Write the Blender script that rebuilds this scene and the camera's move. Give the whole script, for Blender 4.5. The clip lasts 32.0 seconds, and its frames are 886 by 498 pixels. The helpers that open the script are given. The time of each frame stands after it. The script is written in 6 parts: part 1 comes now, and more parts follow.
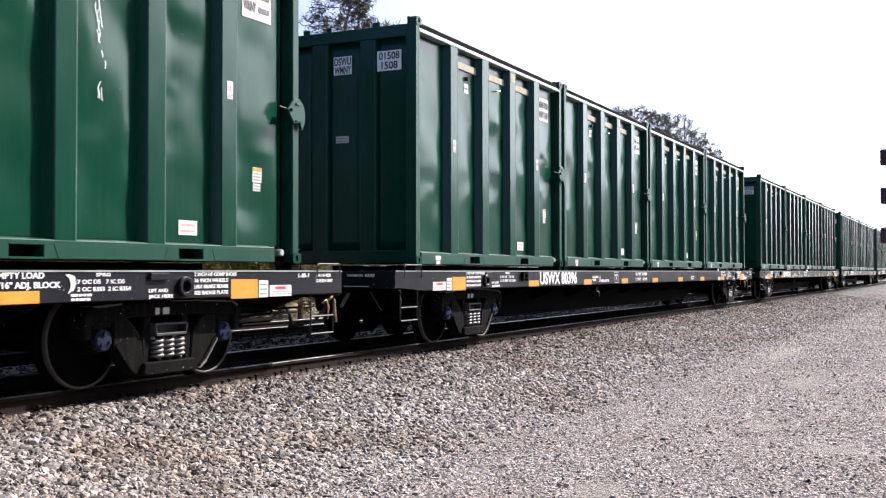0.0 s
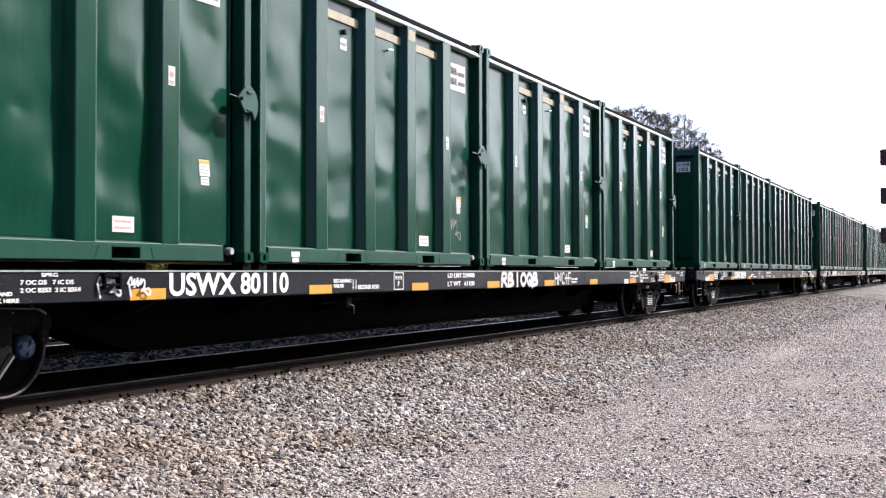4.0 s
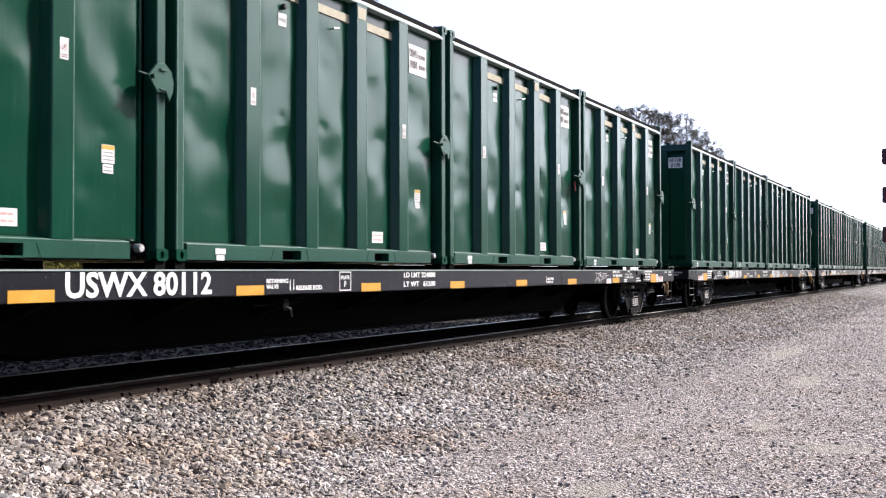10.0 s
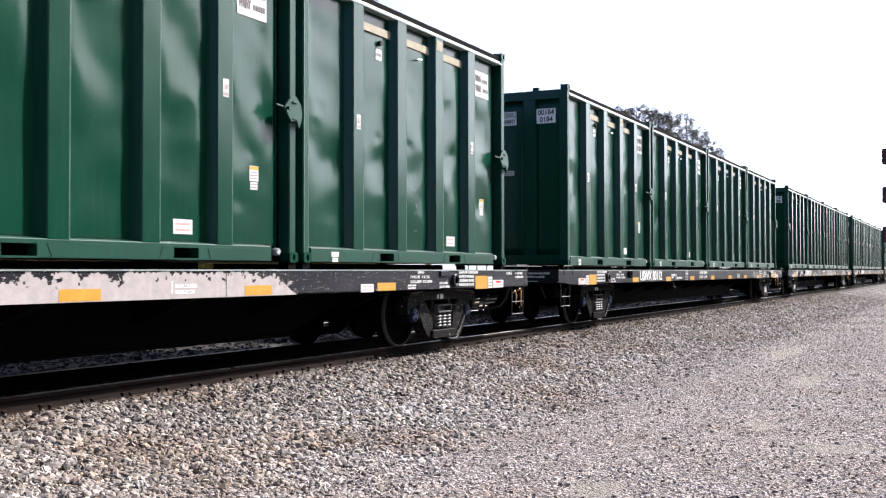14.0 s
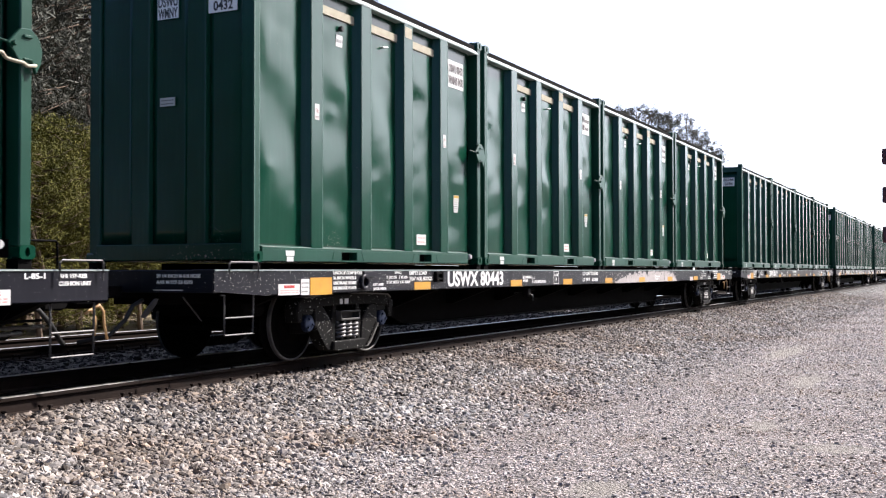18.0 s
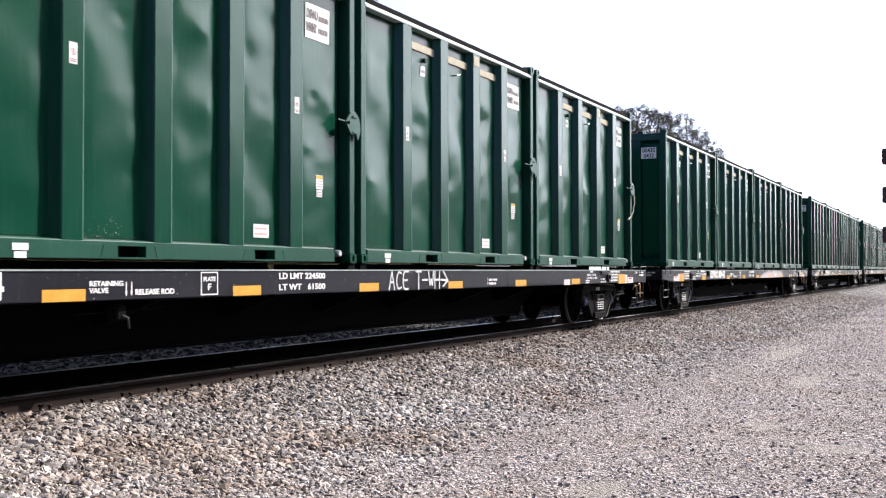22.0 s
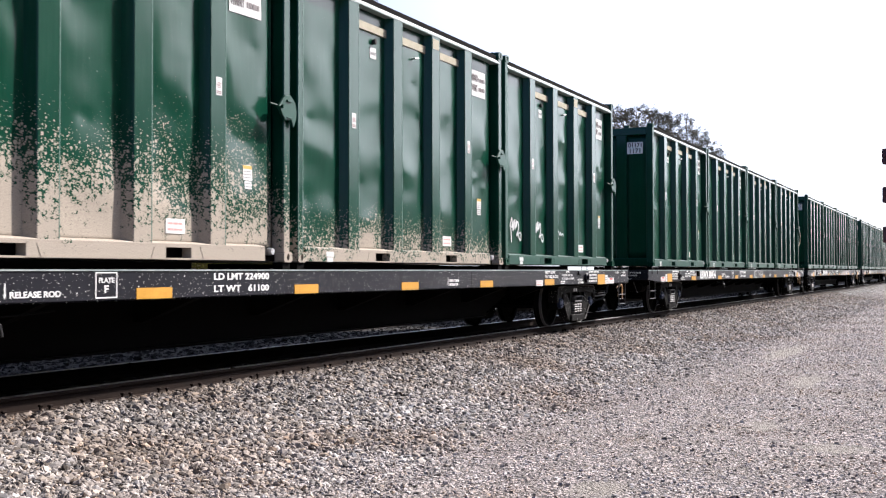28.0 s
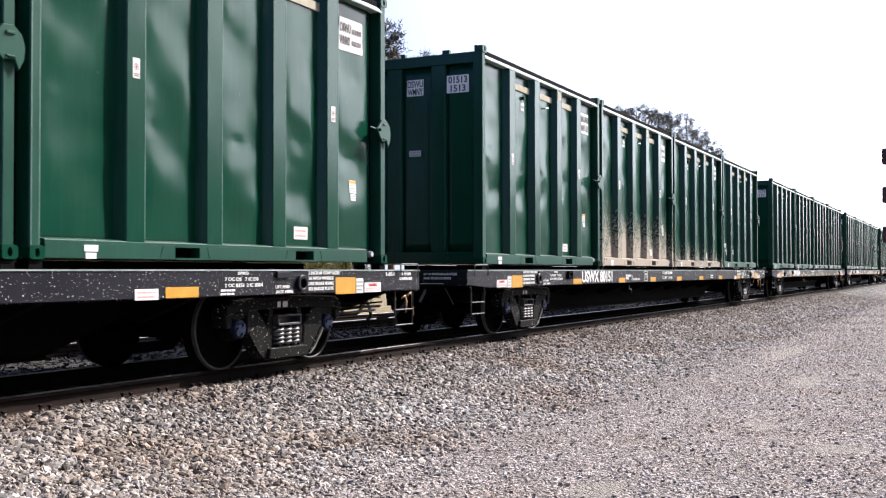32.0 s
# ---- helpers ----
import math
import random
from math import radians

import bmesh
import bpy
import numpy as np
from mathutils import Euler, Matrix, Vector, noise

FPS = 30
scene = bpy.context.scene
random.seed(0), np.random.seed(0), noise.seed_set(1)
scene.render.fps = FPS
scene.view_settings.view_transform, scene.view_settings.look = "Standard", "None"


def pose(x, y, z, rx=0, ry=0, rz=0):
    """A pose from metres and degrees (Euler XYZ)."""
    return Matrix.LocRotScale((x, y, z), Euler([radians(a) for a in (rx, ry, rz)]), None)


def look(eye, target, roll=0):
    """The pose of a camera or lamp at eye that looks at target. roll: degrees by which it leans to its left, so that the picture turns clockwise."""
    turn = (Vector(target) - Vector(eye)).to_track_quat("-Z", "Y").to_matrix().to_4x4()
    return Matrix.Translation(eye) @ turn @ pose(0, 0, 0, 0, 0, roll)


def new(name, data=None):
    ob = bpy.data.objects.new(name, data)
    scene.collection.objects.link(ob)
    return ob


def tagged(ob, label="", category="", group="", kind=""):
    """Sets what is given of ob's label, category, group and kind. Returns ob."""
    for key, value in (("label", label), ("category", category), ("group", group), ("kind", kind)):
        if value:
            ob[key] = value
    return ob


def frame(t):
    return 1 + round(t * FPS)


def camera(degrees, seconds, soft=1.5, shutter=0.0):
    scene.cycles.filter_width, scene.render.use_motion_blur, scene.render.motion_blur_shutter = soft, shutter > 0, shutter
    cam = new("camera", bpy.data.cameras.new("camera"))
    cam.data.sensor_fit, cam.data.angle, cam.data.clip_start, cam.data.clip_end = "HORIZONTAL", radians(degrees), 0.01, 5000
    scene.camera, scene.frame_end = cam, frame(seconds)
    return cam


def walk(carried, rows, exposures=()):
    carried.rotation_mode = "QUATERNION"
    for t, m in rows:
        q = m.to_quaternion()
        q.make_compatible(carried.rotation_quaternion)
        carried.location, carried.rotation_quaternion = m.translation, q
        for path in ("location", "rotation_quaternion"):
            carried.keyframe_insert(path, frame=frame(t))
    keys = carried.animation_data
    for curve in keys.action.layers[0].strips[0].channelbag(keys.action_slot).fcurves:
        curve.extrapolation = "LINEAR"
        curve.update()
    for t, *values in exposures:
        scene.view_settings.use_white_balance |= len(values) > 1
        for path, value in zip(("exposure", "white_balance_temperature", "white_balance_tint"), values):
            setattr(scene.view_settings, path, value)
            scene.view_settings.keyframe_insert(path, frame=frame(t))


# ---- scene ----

# ---- plan: x along the track (way of travel), y away from the camera, z up from the rail head ----
FACE = 7.047            # near side of the train
MID = FACE + 1.219      # middle of the track
EYE = (0.0, 0.0, 1.0818)
CAR = 27.784             # from car to car
BOX = 6.078             # container length
GAP = 0.121             # between containers
BASE = 1.188            # container underside
HIGH = 3.475            # height to the top of the posts


def aim(yaw, pitch, roll):
    y, p = radians(yaw), radians(pitch)
    way = Vector((math.sin(y) * math.cos(p), math.cos(y) * math.cos(p), math.sin(p)))
    return look(EYE, Vector(EYE) + way, roll)


cam = camera(44.958, 32.0, soft=1.2, shutter=0.1)
walk(cam, [(0.0, aim(63.775, 1.235, -0.1)), (6.9, aim(63.775, 1.235, -0.1)), (7.6, aim(63.69, 1.19, -0.1)), (32.0, aim(63.69, 1.19, -0.1))],
     exposures=[(0.0, 1.43), (26.8, 1.43), (28.0, 1.33), (29.0, 1.24), (30.0, 1.16), (31.0, 1.29), (32.0, 1.38)])


def train_at(t):
    """How far the tail end of the main car's load has come at t seconds."""
    u = t - 6.0
    return 12.298 + 4.41178 * u - 0.000566 * u * u + 0.0000172 * u ** 3


# ---- light ----
SUN_EL, SUN_AZ = radians(43.5), radians(54.6)      # azimuth from -y towards +x
to_sun = Vector((math.cos(SUN_EL) * math.sin(SUN_AZ), -math.cos(SUN_EL) * math.cos(SUN_AZ), math.sin(SUN_EL)))
world = bpy.data.worlds.new("sky")
scene.world = world
world.use_nodes = True
wn = world.node_tree.nodes
sky = wn.new("ShaderNodeTexSky")
sky.sky_type = "NISHITA"
sky.sun_disc = False
sky.sun_elevation = SUN_EL
sky.sun_rotation = math.atan2(to_sun.x, to_sun.y)
sky.air_density, sky.dust_density, sky.ozone_density = 1.0, 0.5, 6.0
wn["Background"].inputs["Strength"].default_value = 0.05
wl = world.node_tree.links


def sky_math(op, p, q):
    n = wn.new("ShaderNodeMath")
    n.operation = op
    for i, v in enumerate((p, q)):
        if isinstance(v, (int, float)):
            n.inputs[i].default_value = v
        else:
            wl.new(v, n.inputs[i])
    return n.outputs[0]


# haze: white towards the sun's side of the horizon, thinning upwards and away from the sun
way = wn.new("ShaderNodeTexCoord").outputs["Generated"]
dot = wn.new("ShaderNodeVectorMath")
dot.operation = "DOT_PRODUCT"
wl.new(way, dot.inputs[0])
dot.inputs[1].default_value = to_sun
axes = wn.new("ShaderNodeSeparateXYZ")
wl.new(way, axes.inputs[0])
glow = sky_math("POWER", sky_math("MULTIPLY_ADD", dot.outputs["Value"], 0.5), 8.0)
glow.node.inputs[0].links[0].from_node.inputs[2].default_value = 0.5
thick = sky_math("POWER", sky_math("SUBTRACT", 1.0, sky_math("MAXIMUM", axes.outputs["Z"], 0.0)), 1.2)
haze = wn.new("ShaderNodeMix")
haze.data_type, haze.blend_type = "RGBA", "ADD"
haze.inputs[0].default_value = 1.0
tint = wn.new("ShaderNodeVectorMath")
tint.operation = "SCALE"
tint.inputs[0].default_value = (86.0, 82.5, 77.5)
wl.new(sky_math("MULTIPLY", sky_math("ADD", glow, 0.015), thick), tint.inputs["Scale"])
clear = wn.new("ShaderNodeMix")
clear.data_type, clear.blend_type = "RGBA", "MULTIPLY"
clear.inputs[0].default_value, clear.inputs[7].default_value = 1.0, (0.50, 0.68, 1.08, 1.0)      # a clear, deep blue sky
wl.new(sky.outputs["Color"], clear.inputs[6])
wl.new(clear.outputs[2], haze.inputs[6])
wl.new(tint.outputs[0], haze.inputs[7])
wl.new(haze.outputs[2], wn["Background"].inputs["Color"])
sun = new("sun", bpy.data.lights.new("sun", "SUN"))
sun.data.energy, sun.data.angle, sun.data.color = 5.0, radians(0.6), (1.0, 0.93, 0.90)
sun.matrix_basis = look((0, 0, 0), -to_sun) @ pose(0, 0, 0)


# ---- materials ----
def ramp(nt, fac, stops):
    n = nt.nodes.new("ShaderNodeValToRGB")
    e = n.color_ramp.elements
    while len(e) < len(stops):
        e.new(0.5)
    for el, (pos, col) in zip(e, stops):
        el.position, el.color = pos, (*col, 1) if len(col) == 3 else col
    nt.links.new(fac, n.inputs["Fac"])
    return n.outputs["Color"]


def noise_tex(nt, scale, detail=4.0, rough=0.55, coords="Object", stretch=None):
    tc = nt.nodes.new("ShaderNodeTexCoord")
    out = tc.outputs[coords]
    if stretch:
        mp = nt.nodes.new("ShaderNodeMapping")
        mp.inputs["Scale"].default_value = stretch
        nt.links.new(out, mp.inputs["Vector"])
        out = mp.outputs["Vector"]
    n = nt.nodes.new("ShaderNodeTexNoise")
    n.inputs["Scale"].default_value, n.inputs["Detail"].default_value, n.inputs["Roughness"].default_value = scale, detail, rough
    nt.links.new(out, n.inputs["Vector"])
    return n.outputs["Fac"]


def mixcol(nt, fac, a, b, mode="MIX"):
    n = nt.nodes.new("ShaderNodeMix")
    n.data_type, n.blend_type = "RGBA", mode
    for sock, val in ((0, fac), (6, a), (7, b)):
        if isinstance(val, (int, float)):
            n.inputs[sock].default_value = val
        elif isinstance(val, tuple):
            n.inputs[sock].default_value = (*val, 1)
        else:
            nt.links.new(val, n.inputs[sock])
    return n.outputs[2]


def maths(nt, op, a, b=0.0, c=None):
    n = nt.nodes.new("ShaderNodeMath")
    n.operation = op
    for i, val in enumerate((a, b) if c is None else (a, b, c)):
        if isinstance(val, (int, float)):
            n.inputs[i].default_value = val
        else:
            nt.links.new(val, n.inputs[i])
    return n.outputs[0]


def bump(nt, height, strength, distance):
    b = nt.nodes.new("ShaderNodeBump")
    b.inputs["Strength"].default_value, b.inputs["Distance"].default_value = strength, distance
    nt.links.new(height, b.inputs["Height"])
    return b.outputs["Normal"]


def base_mat(name, rough=0.6, metal=0.0):
    m = bpy.data.materials.new(name)
    m.use_nodes = True
    b = m.node_tree.nodes["Principled BSDF"]
    b.inputs["Roughness"].default_value, b.inputs["Metallic"].default_value = rough, metal
    return m, m.node_tree, b


def plain(name, dark, light, rough=0.6, metal=0.0, scale=6.0, fine=60.0, relief=0.002, strength=0.3, spec=0.25):
    """A surface between two colours, with blotches, grain and fine relief."""
    m, nt, b = base_mat(name, rough, metal)
    if rough > 0.55:
        b.inputs["Specular IOR Level"].default_value = spec
    big = noise_tex(nt, scale)
    small = noise_tex(nt, fine, 3.0)
    f = maths(nt, "ADD", maths(nt, "MULTIPLY", big, 0.65), maths(nt, "MULTIPLY", small, 0.35))
    nt.links.new(ramp(nt, f, [(0.3, dark), (0.7, light)]), b.inputs["Base Color"])
    nt.links.new(bump(nt, small, strength, relief), b.inputs["Normal"])
    r = maths(nt, "MULTIPLY_ADD", big, 0.25, rough - 0.12)
    nt.links.new(r, b.inputs["Roughness"])
    return m


def paint(name, dark, light, mud=0.0, rough=0.36, spots=0.0, amount=0.75, coat=(0.75, 0.18), spec=0.05):
    """Glossy paint on steel: fading, dust, scratches; mud splashed up from below by the amount given."""
    m, nt, b = base_mat(name, rough)
    big = noise_tex(nt, 1.3, 5.0)
    streak = noise_tex(nt, 3.0, 4.0, 0.6, "Object", (6.0, 6.0, 0.5))
    fine = noise_tex(nt, 90.0, 3.0)
    col = ramp(nt, maths(nt, "ADD", maths(nt, "MULTIPLY", big, 0.75), maths(nt, "MULTIPLY", streak, 0.25)), [(0.25, dark), (0.75, light)])
    dust = ramp(nt, maths(nt, "MULTIPLY", streak, maths(nt, "ADD", fine, 0.35)), [(0.46, (0, 0, 0)), (0.80, (0.035, 0.035, 0.035))])
    col = mixcol(nt, dust, col, (0.30, 0.30, 0.26))
    # scratches and bare flecks
    chip = noise_tex(nt, 26.0, 6.0, 0.7)
    col = mixcol(nt, ramp(nt, chip, [(0.712, (0, 0, 0)), (0.727, (0.8, 0.8, 0.8))]), col, (0.36, 0.40, 0.37))
    rough_out = maths(nt, "MULTIPLY_ADD", big, 0.22, rough - 0.1)
    if spots:
        s = noise_tex(nt, 42.0, 3.0)
        col = mixcol(nt, ramp(nt, s, [(0.72 - 0.1 * spots, (0, 0, 0)), (0.74 - 0.1 * spots, (1, 1, 1))]), col, (0.55, 0.54, 0.50))
    if mud:
        # drops of mud, thick below and scattered above
        tc = nt.nodes.new("ShaderNodeTexCoord")
        sx = nt.nodes.new("ShaderNodeSeparateXYZ")
        nt.links.new(tc.outputs["Object"], sx.inputs[0])
        wide = noise_tex(nt, 0.9, 2.0)
        reach = maths(nt, "MULTIPLY_ADD", sx.outputs["Z"], -0.95 / mud, amount)
        reach = maths(nt, "ADD", reach, maths(nt, "MULTIPLY_ADD", wide, 1.0, -0.5))
        mask = None
        for scale, less in ((15.0, 0.12), (29.0, 0.03), (54.0, 0.0)):
            v = nt.nodes.new("ShaderNodeTexVoronoi")
            v.inputs["Scale"].default_value = scale
            nt.links.new(tc.outputs["Object"], v.inputs["Vector"])
            sep = nt.nodes.new("ShaderNodeSeparateColor")
            nt.links.new(v.outputs["Color"], sep.inputs[0])
            size = maths(nt, "ADD", maths(nt, "SUBTRACT", reach, less), maths(nt, "MULTIPLY_ADD", sep.outputs[0], 0.5, -0.28))
            m1 = ramp(nt, maths(nt, "SUBTRACT", size, v.outputs["Distance"]), [(0.0, (0, 0, 0)), (0.05, (1, 1, 1))])
            mask = m1 if mask is None else mixcol(nt, 1.0, mask, m1, "LIGHTEN")
        caked = maths(nt, "ADD", reach, maths(nt, "MULTIPLY_ADD", noise_tex(nt, 9.0, 5.0, 0.7), 1.1, -0.55))
        mask = mixcol(nt, 1.0, mask, ramp(nt, caked, [(0.54, (0, 0, 0)), (0.61, (1, 1, 1))]), "LIGHTEN")
        col = mixcol(nt, mask, col, ramp(nt, fine, [(0.3, (0.23, 0.20, 0.165)), (0.7, (0.34, 0.30, 0.25))]))
        rough_out = maths(nt, "MAXIMUM", rough_out, maths(nt, "MULTIPLY", mask, 0.85))
    nt.links.new(col, b.inputs["Base Color"])
    nt.links.new(rough_out, b.inputs["Roughness"])
    b.inputs["Specular IOR Level"].default_value, b.inputs["Coat IOR"].default_value = spec, 1.40
    b.inputs["Coat Weight"].default_value, b.inputs["Coat Roughness"].default_value = coat
    if mud:
        nt.links.new(maths(nt, "MULTIPLY_ADD", mask, -coat[0], coat[0]), b.inputs["Coat Weight"])
    nt.links.new(bump(nt, maths(nt, "ADD", fine, maths(nt, "MULTIPLY", streak, 1.5)), 0.06, 0.003), b.inputs["Normal"])
    # small buckles in the sheet, seen in the gloss
    buckle = noise_tex(nt, 2.6, 0.6, 0.4, "Object", (1.0, 1.0, 1.5))
    nt.links.new(bump(nt, buckle, 0.22, 0.012), b.inputs["Coat Normal"])
    return m


GREEN_D, GREEN_L = (0.0006, 0.027, 0.0145), (0.0015, 0.041, 0.0225)
M_GREEN = paint("green_paint", GREEN_D, GREEN_L)
M_FRAME = paint("weathered_green_paint", GREEN_D, (0.004, 0.052, 0.033), rough=0.5, coat=(0.5, 0.3), spec=0.12)
M_MUD = paint("muddy_green_paint", GREEN_D, GREEN_L, mud=1.95, amount=0.76)
M_MUD_LOW = paint("splashed_green_paint", GREEN_D, GREEN_L, mud=1.1, amount=0.64)
M_RUB = paint("scuffed_green_paint", GREEN_D, GREEN_L, mud=1.6, amount=0.02)
M_BLACK = paint("black_car_paint", (0.0015, 0.0015, 0.004), (0.006, 0.006, 0.011), rough=0.42, spots=0.25, coat=(0.08, 0.3), spec=0.2)
M_BLACK_SPOT = paint("spattered_black_car_paint", (0.0015, 0.0015, 0.004), (0.006, 0.006, 0.011), rough=0.45, spots=0.8, coat=(0.08, 0.3), spec=0.2)
# near-black for grime, and for the shade painted into pockets and holes
M_UNDER = plain("grimy_shade_black", (0.001, 0.001, 0.001), (0.004, 0.0036, 0.0034), 0.8, spec=0.04)
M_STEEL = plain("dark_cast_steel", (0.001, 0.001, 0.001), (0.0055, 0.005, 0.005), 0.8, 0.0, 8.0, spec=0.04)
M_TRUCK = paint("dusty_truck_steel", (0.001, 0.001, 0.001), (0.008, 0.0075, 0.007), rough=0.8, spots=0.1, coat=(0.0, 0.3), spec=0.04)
M_STEEL_SPOT = paint("spattered_truck_steel", (0.003, 0.003, 0.003), (0.010, 0.009, 0.008), rough=0.7, spots=0.5, coat=(0.0, 0.3), spec=0.06)
# pale colour for painted lit edges of the truck frames, and their dust
M_LIT_DUST = plain("lit_edge_and_dust", (0.07, 0.066, 0.062), (0.17, 0.16, 0.152), 0.9, 0.0, 9.0, 70.0, spec=0.1)
M_STEP = plain("worn_step_iron", (0.010, 0.010, 0.010), (0.045, 0.043, 0.042), 0.55, 0.2)
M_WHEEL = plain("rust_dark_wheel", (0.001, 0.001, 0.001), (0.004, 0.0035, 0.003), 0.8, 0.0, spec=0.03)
M_SPRING = plain("dusty_spring_steel", (0.06, 0.06, 0.06), (0.20, 0.19, 0.185), 0.5, 0.4, 20.0)
M_CAP = plain("blue_bearing_cap", (0.002, 0.005, 0.014), (0.008, 0.014, 0.034), 0.6, spec=0.12)
M_RAIL = plain("rusty_rail_steel", (0.005, 0.003, 0.0023), (0.017, 0.0105, 0.008), 0.85, 0.0, 5.0, spec=0.1)
M_RAILTOP = plain("polished_rail_head", (0.35, 0.34, 0.33), (0.55, 0.53, 0.5), 0.3, 0.9, 3.0)
M_TIE = plain("creosoted_timber", (0.010, 0.008, 0.006), (0.045, 0.035, 0.027), 0.9, 0.0, 5.0, 40.0, 0.006, 0.6)
M_YELLOW = plain("yellow_reflector", (0.34, 0.165, 0.010), (0.47, 0.245, 0.025), 0.45)
M_WHITE = plain("weathered_white_sticker", (0.42, 0.42, 0.41), (0.56, 0.56, 0.54), 0.5)
# white raised above the stickers' to offset the shade on the tail ends
M_SHADE_WHITE = plain("shade_lifted_white_sign", (0.76, 0.76, 0.75), (0.87, 0.87, 0.86), 0.45)
M_CAUTION = plain("caution_yellow_print", (0.32, 0.20, 0.02), (0.44, 0.285, 0.04), 0.5)
M_CREAM = plain("yellowed_seal", (0.24, 0.22, 0.16), (0.36, 0.33, 0.25), 0.7)
M_RED = plain("red_print", (0.40, 0.03, 0.03), (0.55, 0.06, 0.05), 0.5)
M_DARKRED = plain("dark_red_print", (0.10, 0.025, 0.025), (0.18, 0.05, 0.045), 0.5)
M_SIGN = plain("weathered_dark_print", (0.07, 0.06, 0.06), (0.18, 0.16, 0.16), 0.6)
M_INK = plain("black_print", (0.01, 0.01, 0.01), (0.03, 0.03, 0.03), 0.5)
M_FINE = plain("faded_grey_print", (0.12, 0.12, 0.12), (0.24, 0.24, 0.235), 0.5)
M_FADED = plain("worn_off_print", (0.45, 0.45, 0.44), (0.62, 0.60, 0.58), 0.5)
M_SCRATCH = plain("scratched_paint", (0.10, 0.17, 0.14), (0.26, 0.32, 0.29), 0.5)
# pale for the ribs' painted edge highlights and the posts' worn paint
M_GLINT_WORN = plain("glint_and_worn_edge", (0.02, 0.075, 0.055), (0.09, 0.16, 0.13), 0.4, 0.0, 3.0, 20.0)
# paler than the steel's own paint: the sun's glint is in this colour
M_TOPRAIL = plain("sun_glint_rail_paint", (0.10, 0.15, 0.135), (0.30, 0.34, 0.33), 0.45, 0.0, 2.5, 25.0)
M_PINK = plain("faded_red_print", (0.50, 0.16, 0.15), (0.62, 0.30, 0.28), 0.5)
M_SPRAY = plain("white_spray_paint", (0.34, 0.34, 0.34), (0.56, 0.56, 0.56), 0.7, 0.0, 14.0)
M_WASH = plain("pale_overpaint", (0.24, 0.22, 0.212), (0.38, 0.345, 0.335), 0.7, 0.0, 9.0)
M_RIM = plain("worn_wheel_rim", (0.035, 0.033, 0.031), (0.10, 0.095, 0.09), 0.6, 0.3, spec=0.1)
M_LETTER = plain("white_lettering", (0.58, 0.58, 0.56), (0.78, 0.78, 0.76), 0.5)
M_HOSE = plain("tan_hose_end", (0.30, 0.17, 0.07), (0.48, 0.30, 0.14), 0.5)
M_RUBBER = plain("black_rubber", (0.008, 0.008, 0.008), (0.02, 0.02, 0.02), 0.7)
M_SILVER = plain("galvanised_rod", (0.30, 0.30, 0.30), (0.52, 0.52, 0.52), 0.4, 0.7)

# ---- mesh helpers ----
MESHES = {}


def part(name, bm, material, parent, label="", m=None, smooth=False):
    """Links a bmesh, or a ready mesh, as one mesh object under a thing or part."""
    if isinstance(bm, bmesh.types.BMesh):
        me = bpy.data.meshes.new(name)
        bm.to_mesh(me)
        bm.free()
        me.materials.append(material)
        if smooth:
            for p in me.polygons:
                p.use_smooth = True
    else:
        me = bm
    ob = new(name, me)
    ob.parent = parent
    if m is not None:
        ob.matrix_basis = m
    if label:
        ob["label"] = label
    return ob


def mesh_of(key, make, material, smooth=False):
    """A mesh that alike parts share."""
    key = (key, material.name)
    if key not in MESHES:
        bm = make()
        me = bpy.data.meshes.new(str(key[0] if isinstance(key[0], str) else key[0][0]))
        bm.to_mesh(me)
        bm.free()
        me.materials.append(material)
        for p in me.polygons:
            p.use_smooth = smooth
        MESHES[key] = me
    return MESHES[key]


def box(x0, x1, y0, y1, z0, z1, bev=0.0, bm=None):
    out = bm or bmesh.new()
    tmp = bmesh.new() if bm else out
    bmesh.ops.create_cube(tmp, size=1.0, matrix=Matrix.Translation(((x0 + x1) / 2, (y0 + y1) / 2, (z0 + z1) / 2)) @ Matrix.Diagonal((x1 - x0, y1 - y0, z1 - z0, 1)))
    if bev:
        bmesh.ops.bevel(tmp, geom=tmp.edges[:], offset=bev, segments=1, affect="EDGES")
    if bm:
        merge(bm, tmp)
    return out


def merge(bm, tmp):
    vs = [bm.verts.new(v.co) for v in tmp.verts]
    tmp.verts.index_update()
    for f in tmp.faces:
        nf = bm.faces.new([vs[v.index] for v in f.verts])
        nf.smooth = f.smooth
    tmp.free()


def rod(points, r, seg=8, bm=None, close=False):
    """A round bar along points."""
    bm = bm or bmesh.new()
    rings = []
    pts = [Vector(p) for p in points]
    for i, p in enumerate(pts):
        d = (pts[min(i + 1, len(pts) - 1)] - pts[max(i - 1, 0)]).normalized()
        q = d.to_track_quat("Z", "Y")
        rings.append([bm.verts.new(p + q @ Vector((r * math.cos(2 * math.pi * k / seg), r * math.sin(2 * math.pi * k / seg), 0))) for k in range(seg)])
    for a, b in zip(rings, rings[1:]):
        for k in range(seg):
            f = bm.faces.new((a[k], a[(k + 1) % seg], b[(k + 1) % seg], b[k]))
            f.smooth = True
    if not close:
        bm.faces.new(rings[0][::-1])
        bm.faces.new(rings[-1])
    return bm


